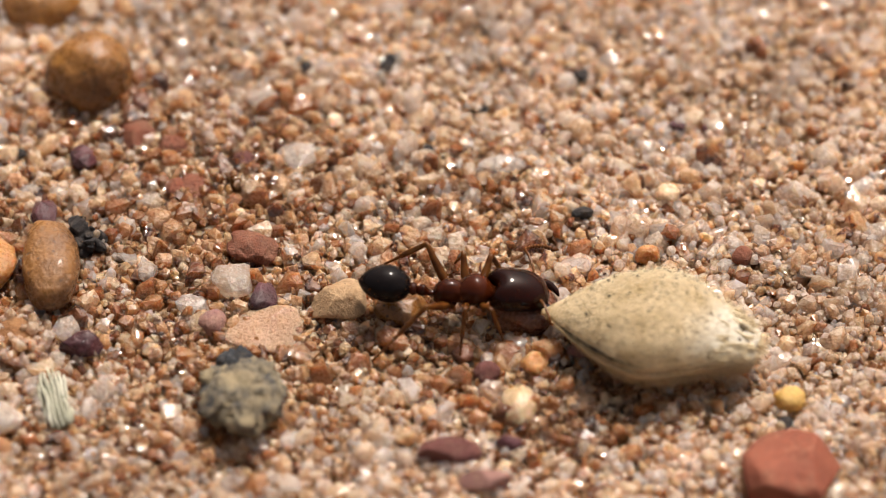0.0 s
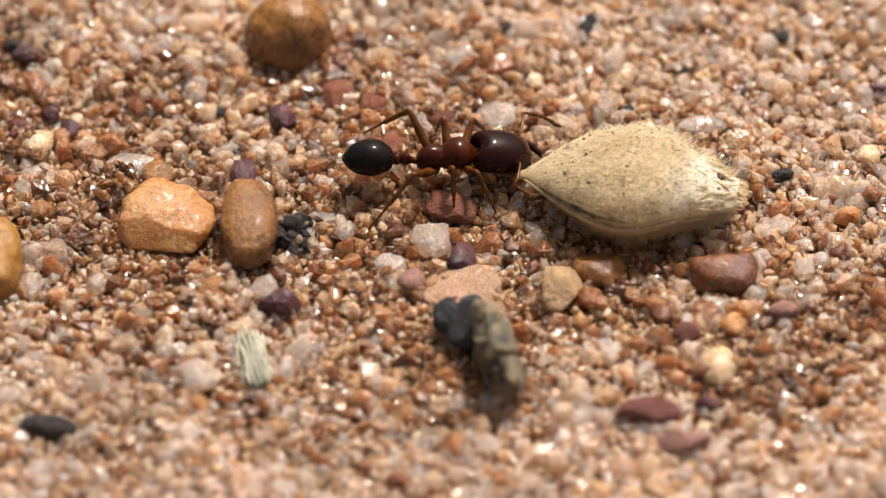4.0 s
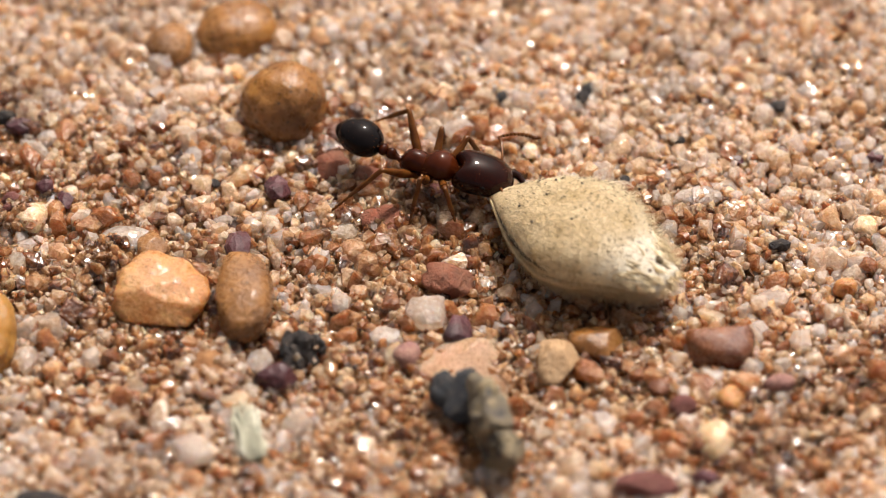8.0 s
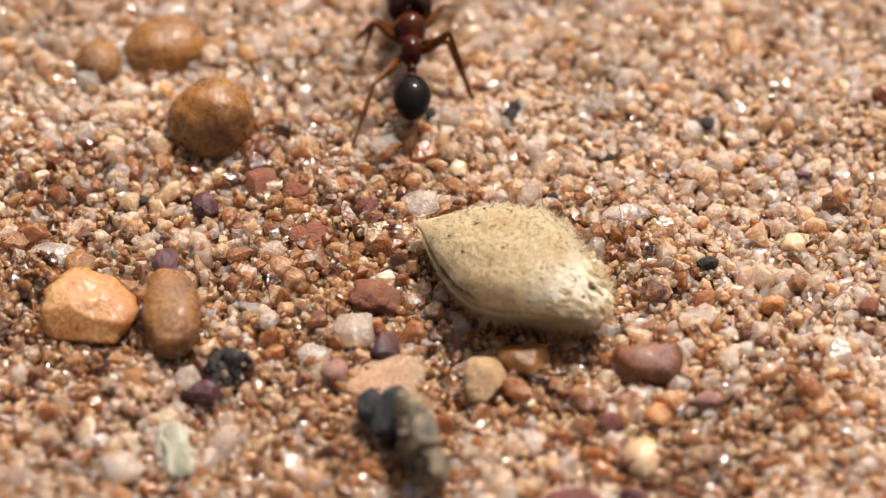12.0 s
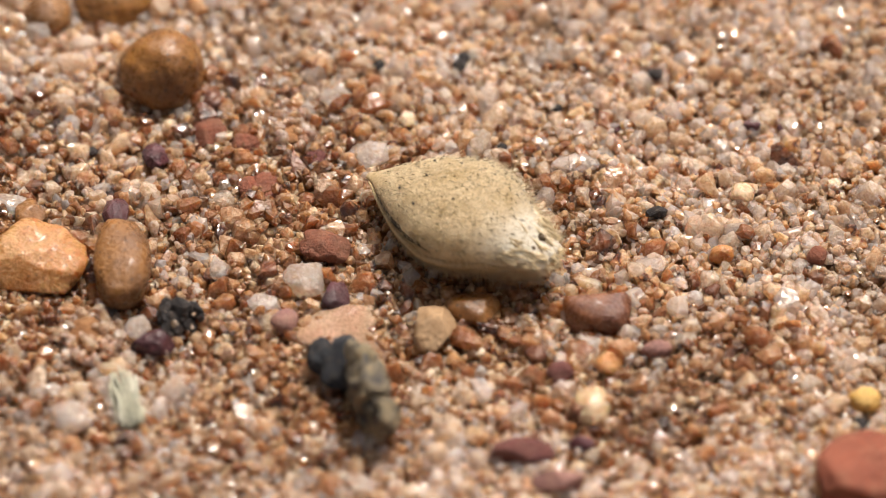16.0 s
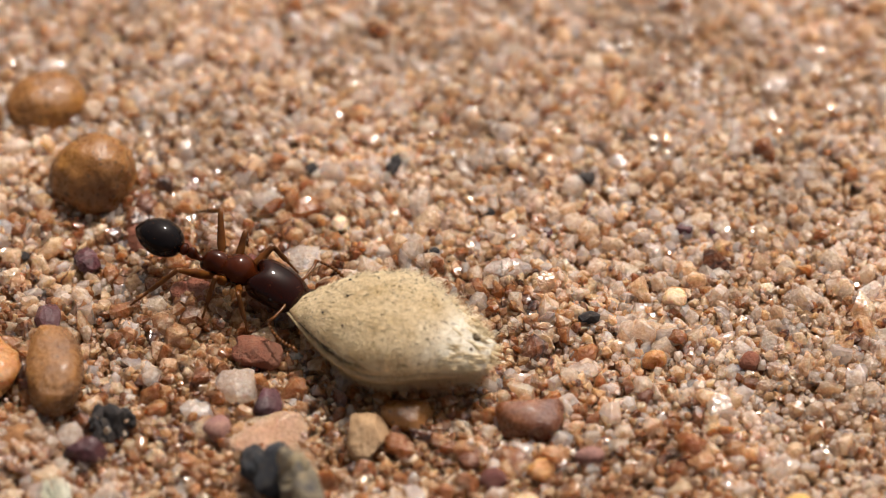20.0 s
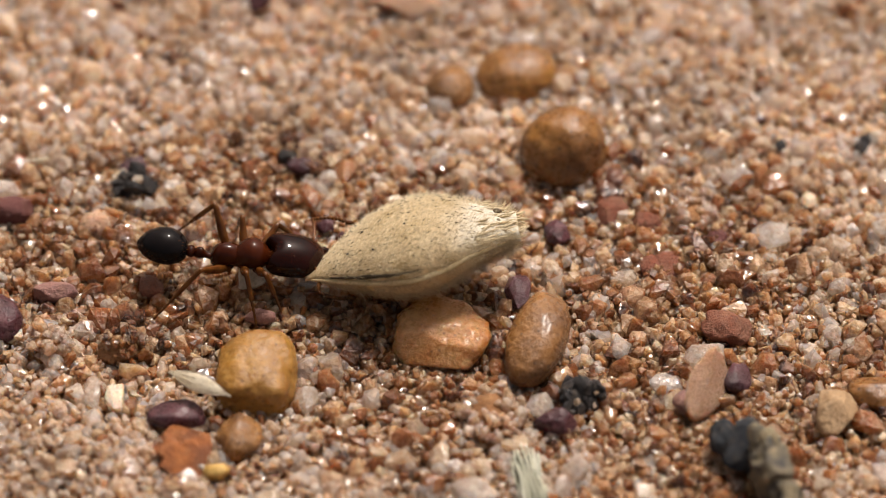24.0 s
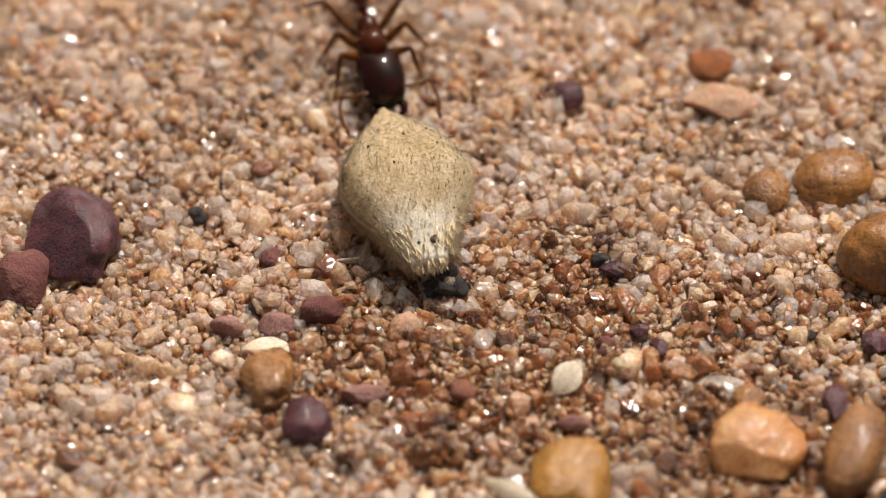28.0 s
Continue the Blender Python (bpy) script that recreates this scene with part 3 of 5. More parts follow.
def carried_seed():
    t = thing("seed", "pale cream fuzzy grass seed with a ridged rim and tufted end", "seed", place(0, 0, 1))
    n, m = 70, 48
    verts = [seed_point(i / n, 2 * math.pi * k / m) for i in range(n + 1) for k in range(m)]
    faces = [(i * m + k, i * m + (k + 1) % m, (i + 1) * m + (k + 1) % m, (i + 1) * m + k) for i in range(n) for k in range(m)]
    faces += [tuple(range(m))[::-1], tuple(range(n * m, n * m + m))]
    part("body", (verts, faces), SEEDCOAT, t)
    us = np.linspace(0.0, 0.97, 34)
    for side in (0, 1):
        low, line = (math.pi + 0.06, math.pi - 0.12) if side else (-0.06, 0.12)
        part("rim", tube([seed_point(u, low, 0.035) for u in us[1:]], [0.016 + 0.07 * math.sin(math.pi * min(1, u * 1.02)) for u in us[1:]], 8), SEEDRIM, t, "raised pale edge of the hull")
        mid = us[4:19] if side else us[8:18]
        part("seam", tube([seed_point(u, line, 0.005) for u in mid], [0.012 + 0.045 * math.sin(math.pi * i / (len(mid) - 1)) * (1 if i % 4 else 0.5) for i in range(len(mid))], 7), SEAM, t, "dark gap beside the rim")
    for a in (0.75, 1.2, 1.57, 1.95, 2.4):
        part("vein", tube([seed_point(u, a, -0.006) for u in us[3:32]], [0.009] * 29, 5), SEEDRIM, t)
    rnd = np.random.RandomState(4)
    tuft = []
    for i in range(190):
        a = 2 * math.pi * rnd.rand()
        u = rnd.uniform(0.82, 1.0)
        p = seed_point(u, a, 0.0)
        if u > 0.97:
            p = Vector((p.x, p.y * rnd.rand(), p.z * rnd.rand()))
        d = Vector((rnd.uniform(0.3, 0.6), -p.y * 0.22 + rnd.normal() * 0.1, -p.z * 0.1 + rnd.normal() * 0.07))
        tuft.append(tube([p - d * 0.3, p + d * 0.25, p + d * 0.55 + Vector((0, 0, rnd.normal() * 0.05))], [0.022, 0.022, 0.006], 5))
    part("tuft", joined(*tuft), FUZZ, t, "white bristly blunt end")
    for y, z, r in ((0.2, 0.24, 0.12), (-0.16, 0.2, 0.08), (0.32, 0.12, 0.05)):
        part("pit", moved(tube([(0, 0, 0), (0.05, 0, 0.02)], [r, r * 0.4], 10), Matrix.Translation((1.84, y, z + 0.11)) @ Euler((0, radians(-60), 0)).to_matrix().to_4x4()), PIT, t, "small dark hollow in the blunt end")
    hairs = []
    for i in range(13000):
        a = 2 * math.pi * rnd.rand()
        top = math.sin(a) > 0.35
        u = rnd.uniform(0.05, rnd.uniform(0.62, 0.97) if top else 0.97)
        p = seed_point(u, a, -0.01)
        n = (seed_point(u, a, 0.1) - p).normalized()
        l = rnd.uniform(0.1, 0.22) * (1.0 if top else 1.8) * min(1, u * 5)
        d = (n * 1.0 + Vector((rnd.uniform(0.3, 1.5), rnd.normal() * 0.3, rnd.normal() * 0.3))).normalized() * l
        s = n.orthogonal().normalized() * 0.0075
        w = n.cross(s)
        hairs.append(([p + s, p - s * 0.5 + w * 0.8, p - s * 0.5 - w * 0.8, p + d], [(0, 1, 3), (1, 2, 3), (2, 0, 3)]))
    tagged(part("fuzz", joined(*hairs), FUZZ, t, "short pale fuzz all over"), kind="stuff")
    flecks = []
    for i in range(210):
        u, a = rnd.uniform(0.1, 0.85), rnd.uniform(0.15, 3.0)
        p, d = seed_point(u, a, 0.045), seed_point(u + 0.01, a, 0.045)
        w = (d - p).normalized() * rnd.uniform(0.015, 0.05)
        flecks.append(tube([p - w, p + w + Vector((0, 0, rnd.normal() * 0.015))], [rnd.uniform(0.006, 0.013), 0.005], 5))
    tagged(part("fleck", joined(*flecks), PIT, t, "dark brown flecks caught in the fuzz"), kind="stuff")
    specks = [stone(0.035, 0.03, 0.02, 70 + i, 0.2, 2, 0, 2) for i in range(6)]
    for (u, a), s in zip(((0.30, 1.45), (0.34, 2.1), (0.22, 1.9), (0.40, 0.9), (0.5, 1.7), (0.27, 0.8)), specks):
        part("dirt_speck", moved(s, Matrix.Translation(seed_point(u, a, 0.02))), BLACK, t)
    return t


# ---- the ant ----
# hip, rest place of the foot, upper and lower length, in the ant's space; y is mirrored
LEGS = ((0.36, 0.20, 0.74, 1.05, 1.05, 0.85, 1.30), (0.08, 0.20, 0.70, -0.10, 1.45, 0.90, 1.45), (-0.26, 0.18, 0.70, -2.0, 1.4, 1.25, 1.95))
BODY_Z, NECK, WAIST = 0.92, (0.68, 0, 1.05), (-0.62, 0, 0.88)


def leg(t, upper, lower):
    f = part("femur", loft([(-0.06, 0, 0.03, 0.03), (0.0, 0, 0.09, 0.09), (0.1, 0, 0.07, 0.07), (upper * 0.4, 0.015, 0.10, 0.12), (upper * 0.75, 0.01, 0.075, 0.085), (upper * 0.96, 0, 0.06, 0.062), (upper + 0.03, 0, 0.02, 0.02)], 12), LIMB, t)
    a = lower * 0.5
    shin = loft([(-0.03, 0, 0.02, 0.02), (0.03, 0, 0.055, 0.055), (a * 0.5, 0, 0.054, 0.06), (a * 0.92, 0, 0.056, 0.06), (a, 0, 0.036, 0.036)], 10)
    toes, step = [], (lower - a) / 5
    for i in range(5):
        x, w = a + i * step, 0.038 if i == 0 else 0.032
        toes.append(loft([(x - 0.01, 0, 0.012, 0.012), (x + 0.02, 0, w * 0.8, w * 0.8), (x + step * 0.8, 0, w, w), (x + step, 0, 0.014, 0.014)], 8))
    spur = tube([(a * 0.95, 0, -0.03), (a + 0.1, 0.02, -0.09)], [0.012, 0.003], 5)
    claw = [tube([(lower - 0.01, 0, 0), (lower + 0.03, s * 0.03, 0.0), (lower + 0.04, s * 0.035, -0.03)], [0.012, 0.009, 0.003], 5) for s in (-1, 1)]
    s = part("tibia", joined(shin, *toes, spur, *claw), LIMB, f)
    return f, s


def bristles(count, seed, shape, length):
    """Fine upright hairs on a lofted body, given by its own points."""
    rnd = np.random.RandomState(seed)
    v = [Vector(p) for p in shape[0]]
    mid = sum(v, Vector()) / len(v)
    out = []
    for i in range(count):
        p = v[rnd.randint(len(v))]
        n = (p - mid).normalized()
        if n.z < -0.2:
            continue
        s = n.orthogonal().normalized() * 0.006
        w = n.cross(s)
        tip = p + (n + Vector(rnd.normal(size=3)) * 0.2).normalized() * length * rnd.uniform(0.6, 1.2)
        out.append(([p + s, p - s * 0.5 + w, p - s * 0.5 - w, tip], [(0, 1, 3), (1, 2, 3), (2, 0, 3)]))
    return joined(*out)


def ant():
    t = thing("ant", "red-brown ant with shiny black abdomen and amber legs, dragging a seed", "ant", place(0, 0, 0))
    front = loft([(0.64, 0.03, 0.09, 0.09), (0.56, 0.05, 0.17, 0.16), (0.44, 0.09, 0.28, 0.26), (0.26, 0.11, 0.33, 0.31), (0.08, 0.08, 0.295, 0.29), (-0.06, 0.03, 0.235, 0.235), (-0.14, 0.01, 0.17, 0.17)], 28)
    rear = loft([(0.06, -0.01, 0.18, 0.18), (-0.06, 0.03, 0.22, 0.225), (-0.2, 0.06, 0.225, 0.25), (-0.38, 0.055, 0.225, 0.255), (-0.52, 0.0, 0.20, 0.205), (-0.6, -0.05, 0.12, 0.12)], 24)
    up = Matrix.Translation((0, 0, BODY_Z))
    up = up @ Matrix.Diagonal((1.12, 1.12, 1.18, 1))
    front, rear = moved(front, up), moved(rear, up)
    part("pronotum", front, SHELL_PALE, t)
    part("propodeum", rear, SHELL_PALE, t)
    tagged(part("body_hairs", bristles(50, 3, front, 0.12), LIMB, t), kind="stuff")
    for hx, hy, hz, *_ in LEGS:
        for s in (1, -1):
            part("coxa", tube([(hx, s * 0.08, hz + 0.08), (hx + 0.02, s * 0.16, hz + 0.02), (hx, s * hy, hz)], [0.1, 0.1, 0.07], 10), SHELL_PALE, t)
    shape = loft([(-0.12, 0, 0.12, 0.11), (-0.09, 0, 0.40, 0.29), (0.02, 0.01, 0.56, 0.41), (0.20, 0.02, 0.62, 0.47), (0.48, 0.02, 0.63, 0.475), (0.76, 0.0, 0.60, 0.43), (1.0, -0.05, 0.50, 0.34), (1.12, -0.10, 0.38, 0.23), (1.18, -0.12, 0.14, 0.12)], 32)
    shape = ([(x + 0.12 * max(0, 0.34 - x) / 0.34 * max(0, 1 - (y / 0.34) ** 2), y, z) for x, y, z in shape[0]], shape[1])
    shape = ([(x * 1.1, y * 0.86, z * 0.9) for x, y, z in shape[0]], shape[1])
    head = part("head", shape, SHELL, t)
    tagged(part("head_hairs", bristles(45, 5, shape, 0.12), LIMB, head), kind="stuff")
    feelers = []
    for s in (1, -1):
        part("eye", moved((BALLS[3][0] * (0.075, 0.035, 0.06), BALLS[3][1]), Matrix.Translation((0.60, s * 0.5, 0.12))), SHELL_BLACK, head, "small black compound eye")
        part("mandible", tube([(1.1, s * 0.29, -0.12), (1.28, s * 0.38, -0.15), (1.42, s * 0.35, -0.18), (1.54, s * 0.21, -0.2), (1.58, s * 0.08, -0.21)], [0.1, 0.115, 0.095, 0.065, 0.02], 10), SHELL, head, "curved red-brown jaw")
        scape = tube([(0, 0, 0), (0.05, s * 0.25, 0.06), (0.02, s * 0.6, 0.06), (-0.04, s * 0.78, 0.04)], [0.035, 0.03, 0.035, 0.042], 8)
        beads = [tube([(-0.04 + 0.085 * i, s * (0.78 + 0.045 * i - 0.004 * i * i), 0.04 - 0.012 * i), (0.03 + 0.085 * i, s * (0.815 + 0.045 * i - 0.004 * i * i), 0.03 - 0.012 * i)], [0.03 + 0.002 * i, 0.034 + 0.002 * i], 7) for i in range(9)]
        tip = tube([(0.72, s * 0.86, -0.06), (0.84, s * 0.88, -0.08), (0.92, s * 0.88, -0.1)], [0.05, 0.05, 0.02], 8)
        feelers.append((part("antenna", joined(scape, *beads, tip), LIMB, head), s))
    waist = part("petiole", loft([(0.06, 0, 0.06, 0.06), (0, 0, 0.085, 0.085), (-0.16, 0.02, 0.075, 0.08), (-0.28, 0.06, 0.12, 0.16), (-0.38, 0.05, 0.11, 0.14), (-0.45, 0.03, 0.06, 0.07)], 16), SHELL_PALE, t)
    part("postpetiole", loft([(-0.40, 0.03, 0.05, 0.05), (-0.46, 0.05, 0.13, 0.13), (-0.54, 0.06, 0.15, 0.14), (-0.62, 0.06, 0.09, 0.09)], 16), SHELL_PALE, waist)
    tail = loft([(-0.58, 0.06, 0.07, 0.07), (-0.63, 0.07, 0.23, 0.21), (-0.78, 0.08, 0.36, 0.33), (-1.02, 0.09, 0.44, 0.41), (-1.28, 0.08, 0.42, 0.39), (-1.53, 0.05, 0.31, 0.29), (-1.68, 0.03, 0.16, 0.145), (-1.75, 0.02, 0.04, 0.04)], 32)
    part("gaster", tail, SHELL_BLACK, waist, "shiny black abdomen")
    tagged(part("gaster_hairs", bristles(40, 6, tail, 0.1), LIMB, waist), kind="stuff")
    legs = [(leg(t, L[5], L[6]), L, s, i) for i, L in enumerate(LEGS) for s in (1, -1)]
    return t, head, waist, legs, feelers


# ---- pebbles and single grains ----
pebble("orange_pebble", -0.730, -0.652, 0.202, 1.08, 0.97, 0.631, -12, ORANGE, "angular orange and cream translucent pebble, half sunk in sand", "pebble", "", 3, 5, 0.14, 0.0, 5)
pebble("amber_pebble", 1.96, 5.06, 0.40, 0.97, 1.02, 1.0, 0, AMBER, "rounded amber-brown pebble with black specks", "pebble", "", 4, 0, 0.09, 0.0, 5)
pebble("amber_pebble", 0.803, 7.384, 0.200, 0.957, 0.798, 0.574, 15, AMBER, "smooth oblong dark amber pebble touching a smaller one", "pebble", "", 5, 0, 0.06, 0.0, 5)
pebble("amber_pebble", -0.722, 6.948, 0.200, 0.542, 0.607, 0.434, 0, BROWN, "small round brown pebble beside a larger amber one", "pebble", "", 6, 0, 0.06, 0.0, 4)
pebble("russet_pebble", 11.806, -1.973, 0.200, 0.746, 0.590, 0.448, -8, RUSSET, "glossy russet-brown oval pebble in the sand", "pebble", "", 7, 2, 0.12, 0.15, 4)

pebble("red_pebble", 5.636, -0.111, 0.200, 0.574, 0.487, 0.344, 0, RED, "rough brick-red crumb of stone", "pebble", "", 9, 5, 0.18, 0.0, 4)
pebble("purple_pebble", 5.908, -1.542, 0.200, 0.357, 0.408, 0.268, 0, PURPLE, "small dull purple stone", "pebble", "", 10, 3, 0.12, 0.0, 4)
pebble("pink_pebble", 4.825, -2.280, 0.200, 0.319, 0.326, 0.239, 0, MAUVE, "small smooth pink-mauve stone", "pebble", "", 11, 1, 0.12, 0.0, 3)
pebble("brown_pebble", 9.029, -1.864, 0.200, 0.733, 0.454, 0.293, -15, AMBER, "flat orange-brown stone wedged under the sand", "pebble", "", 12, 5, 0.12, 0.0, 4)
pebble("black_crumb", 1.886, -2.92, 0.25, 0.50, 0.33, 0.321, 0, PURPLE, "dark glossy purple-black crumb", "pebble", "", 13, 5, 0.16, 0.0, 4)
CRUMB = clod("black_crumb", 1.84, 0.20, 0.22, 0.44, 0.50, 0.32, 0, BLACK, "black humus crumb stuck with pale grains, dragged past a pebble", "pebble", "", 14, 3, 0.3, 0.0, 3)
pebble("clear_pebble", 1.522, -2.449, 0.200, 0.319, 0.326, 0.239, 0, CLEAR, "small clear grain speckled with black", "pebble", "", 15, 3, 0.12, 0.0, 3)
clod("sand_clod", 0.457, -2.776, 0.200, 0.733, 0.741, 0.330, 0, SAND, "crumbly pinkish-brown lump of cemented sand", "pebble", "", 16, 4, 0.25, 0.3, 4)
clod("sand_clod", -1.907, 0.589, 0.200, 0.606, 0.616, 0.303, 0, RUSTY, "rough pinkish-brown lump of cemented grains", "pebble", "", 17, 4, 0.22, 0.0, 4)
pebble("brown_pebble", -0.958, 0.840, 0.200, 0.383, 0.438, 0.287, 0, BROWN, "brown rounded stone with a glossy top", "pebble", "", 18, 3, 0.12, 0.0, 4)
pebble("quartz_grain", 0.127, -4.956, 0.200, 0.587, 0.454, 0.293, 0, CLEAR, "large milky white quartz grain", "pebble", "", 19, 5, 0.12, 0.0, 4)
pebble("quartz_grain", 4.315, -1.702, 0.133, 0.421, 0.345, 0.147, 0, CLEAR, "flat clear quartz flake with bright edges", "pebble", "", 20, 5, 0.12, 0.4, 4)
pebble("quartz_grain", 3.331, -0.785, 0.172, 0.255, 0.292, 0.191, 0, CLEAR, "small clear round quartz grain", "pebble", "", 21, 3, 0.12, 0.0, 3)
pebble("quartz_grain", 5.298, -1.051, 0.200, 0.542, 0.477, 0.325, 0, CLEAR, "pale clear quartz grain", "pebble", "", 22, 5, 0.12, 0.0, 4)
pebble("quartz_grain", 0.723, 6.110, 0.155, 0.230, 0.224, 0.172, 0, WHITE, "bright white bead of quartz", "pebble", "", 23, 1, 0.12, 0.0, 3)
pebble("purple_pebble", -2.978, 2.383, 0.129, 0.191, 0.293, 0.143, 0, PURPLE, "tiny purple stone lying on the sand", "pebble", "", 24, 2, 0.12, 0.0, 3)
pebble("plum_pebble", -4.196, 2.359, 0.155, 0.230, 0.204, 0.172, 0, PLUM, "tiny plum-red stone lying on the sand", "pebble", "", 25, 2, 0.12, 0.0, 3)
pebble("black_speck", -4.410, 4.724, 0.172, 0.255, 0.169, 0.191, 0, BLACK, "black speck of grit", "pebble", "", 26, 4, 0.12, 0.0, 3)
pebble("plum_pebble", -2.098, 0.921, 0.172, 0.255, 0.292, 0.191, 0, RUSSET, "tiny russet stone lying on the sand", "pebble", "", 27, 3, 0.12, 0.0, 3)
pebble("brown_pebble", 4.284, 1.781, 0.04, 0.446, 0.427, 0.223, 0, RED, "red-brown stone half buried in grains", "pebble", "", 28, 4, 0.12, 0.0, 4)
pebble("russet_pebble", 3.151, 4.315, 0.164, 0.242, 0.277, 0.182, 0, RUSSET, "tiny dark russet stone", "pebble", "", 29, 3, 0.12, 0.0, 3)
pebble("russet_pebble", 10.926, -3.748, 0.198, 0.293, 0.277, 0.220, 0, PLUM, "small dark red stone", "pebble", "", 30, 3, 0.12, 0.0, 3)
pebble("russet_pebble", 10.393, -3.191, 0.172, 0.255, 0.253, 0.191, 0, RUSSET, "small russet stone lying on the sand", "pebble", "", 31, 3, 0.12, 0.0, 3)
pebble("honey_pebble", 11.627, -4.702, 0.200, 0.383, 0.549, 0.287, 0, HONEY, "round honey-coloured translucent stone", "pebble", "", 32, 1, 0.12, 0.0, 4)
pebble("orange_pebble", 12.025, -3.505, 0.200, 0.332, 0.321, 0.249, 0, ORANGE, "small orange stone lying on the sand", "pebble", "", 33, 3, 0.12, 0.0, 3)
pebble("purple_pebble", 13.103, -3.081, 0.200, 0.357, 0.198, 0.268, 0, MAUVE, "mauve stone half buried in sand", "pebble", "", 34, 4, 0.12, 0.0, 3)
pebble("russet_pebble", 14.410, -1.309, 0.138, 0.204, 0.214, 0.153, 0, RUSSET, "tiny russet stone lying on the sand", "pebble", "", 35, 2, 0.12, 0.0, 3)
pebble("yellow_pebble", 17.714, -4.535, 0.200, 0.370, 0.325, 0.277, 0, YELLOW, "bright yellow stone lying on the sand", "pebble", "", 36, 3, 0.12, 0.0, 3)
pebble("black_crumb", 17.594, -5.170, 0.129, 0.191, 0.256, 0.143, 0, BLACK, "black speck beside a yellow stone", "pebble", "", 37, 3, 0.12, 0.0, 3)
pebble("brick_red_pebble", 17.676, -6.791, 0.246, 1.097, 1.147, 0.768, 0, BRICK, "matt brick-red pebble with flat faces", "pebble", "", 38, 6, 0.1, 0.15, 5)
pebble("black_speck", 13.192, 0.938, 0.172, 0.255, 0.191, 0.191, 0, BLACK, "black speck of grit", "pebble", "", 39, 4, 0.12, 0.0, 3)
pebble("orange_pebble", 15.118, 1.448, 0.200, 0.306, 0.292, 0.230, 0, HONEY, "small amber translucent stone", "pebble", "", 40, 2, 0.12, 0.0, 3)
pebble("quartz_grain", 17.220, 1.854, 0.121, 0.179, 0.165, 0.134, 0, WHITE, "tiny cream quartz bead", "pebble", "", 41, 1, 0.12, 0.0, 3)
pebble("quartz_grain", 13.032, -0.535, 0.138, 0.383, 0.271, 0.153, 0, CLEAR, "flat clear quartz flake that glints", "pebble", "", 42, 5, 0.12, 0.0, 3)
pebble("black_speck", 8.792, 5.456, 0.129, 0.191, 0.219, 0.143, 0, BLACK, "black speck of grit", "pebble", "", 43, 4, 0.12, 0.0, 3)
pebble("black_speck", 6.940, 5.468, 0.112, 0.166, 0.190, 0.124, 0, BLACK, "black speck of grit", "pebble", "", 44, 4, 0.12, 0.0, 3)
pebble("black_speck", 9.726, 2.986, 0.086, 0.128, 0.127, 0.096, 0, BLACK, "black speck of grit", "pebble", "", 45, 4, 0.12, 0.0, 3)
pebble("black_speck", 12.307, 3.559, 0.095, 0.140, 0.141, 0.105, 0, PURPLE, "dark purple speck of grit", "pebble", "", 46, 4, 0.12, 0.0, 3)
pebble("purple_pebble", 3.134, 4.338, 0.164, 0.242, 0.277, 0.182, 0, RUSSET, "tiny dark russet stone", "pebble", "", 47, 3, 0.12, 0.0, 3)
pebble("purple_pebble", 0.390, 2.865, 0.095, 0.140, 0.141, 0.105, 0, BLACK, "black speck of grit", "pebble", "", 48, 3, 0.12, 0.0, 3)
pebble("quartz_grain", 7.569, 3.819, 0.138, 0.204, 0.252, 0.153, 0, WHITE, "bright white quartz grain", "pebble", "", 49, 3, 0.12, 0.0, 3)
pebble("quartz_grain", 6.739, 2.714, 0.174, 0.485, 0.455, 0.194, 0, CLEAR, "large pale flat quartz grain", "pebble", "", 50, 5, 0.12, 0.0, 4)
pebble("quartz_grain", 11.382, 2.436, 0.155, 0.574, 0.243, 0.172, 0, CLEAR, "flat clear quartz flake that glints", "pebble", "", 51, 5, 0.12, 0.0, 4)
clod("sand_clod", 4.891, 3.397, 0.174, 0.485, 0.646, 0.194, 0, SAND, "pale orange rounded lump of cemented grains", "pebble", "", 52, 3, 0.12, 0.0, 4)
pebble("red_pebble", 3.017, 3.378, 0.04, 0.395, 0.548, 0.237, 0, RED, "dull red stone lying on the sand", "pebble", "", 53, 4, 0.12, 0.0, 4)
pebble("red_pebble", 5.475, 2.618, 0.04, 0.281, 0.282, 0.210, 0, PLUM, "small dull red stone", "pebble", "", 54, 3, 0.12, 0.0, 3)
pebble("orange_pebble", 14.626, -0.290, 0.189, 0.281, 0.242, 0.210, 0, ORANGE, "small orange stone lying on the sand", "pebble", "", 55, 3, 0.12, 0.0, 3)
pebble("black_speck", 15.441, 3.565, 0.164, 0.242, 0.154, 0.182, 0, PURPLE, "dark purple speck of grit", "pebble", "", 56, 4, 0.12, 0.0, 3)
pebble("black_speck", 16.155, 3.550, 0.121, 0.179, 0.145, 0.134, 0, PURPLE, "dark purple speck of grit", "pebble", "", 57, 4, 0.12, 0.0, 3)
pebble("black_speck", 13.273, 5.129, 0.146, 0.217, 0.168, 0.163, 0, BLACK, "black speck of grit", "pebble", "", 58, 4, 0.12, 0.0, 3)
pebble("black_speck", 10.982, 4.144, 0.095, 0.140, 0.141, 0.105, 0, BLACK, "black speck of grit", "pebble", "", 59, 4, 0.12, 0.0, 3)
pebble("black_speck", 16.762, -0.343, 0.189, 0.281, 0.242, 0.210, 0, RED, "tiny red stone lying on the sand", "pebble", "", 60, 3, 0.12, 0.0, 3)
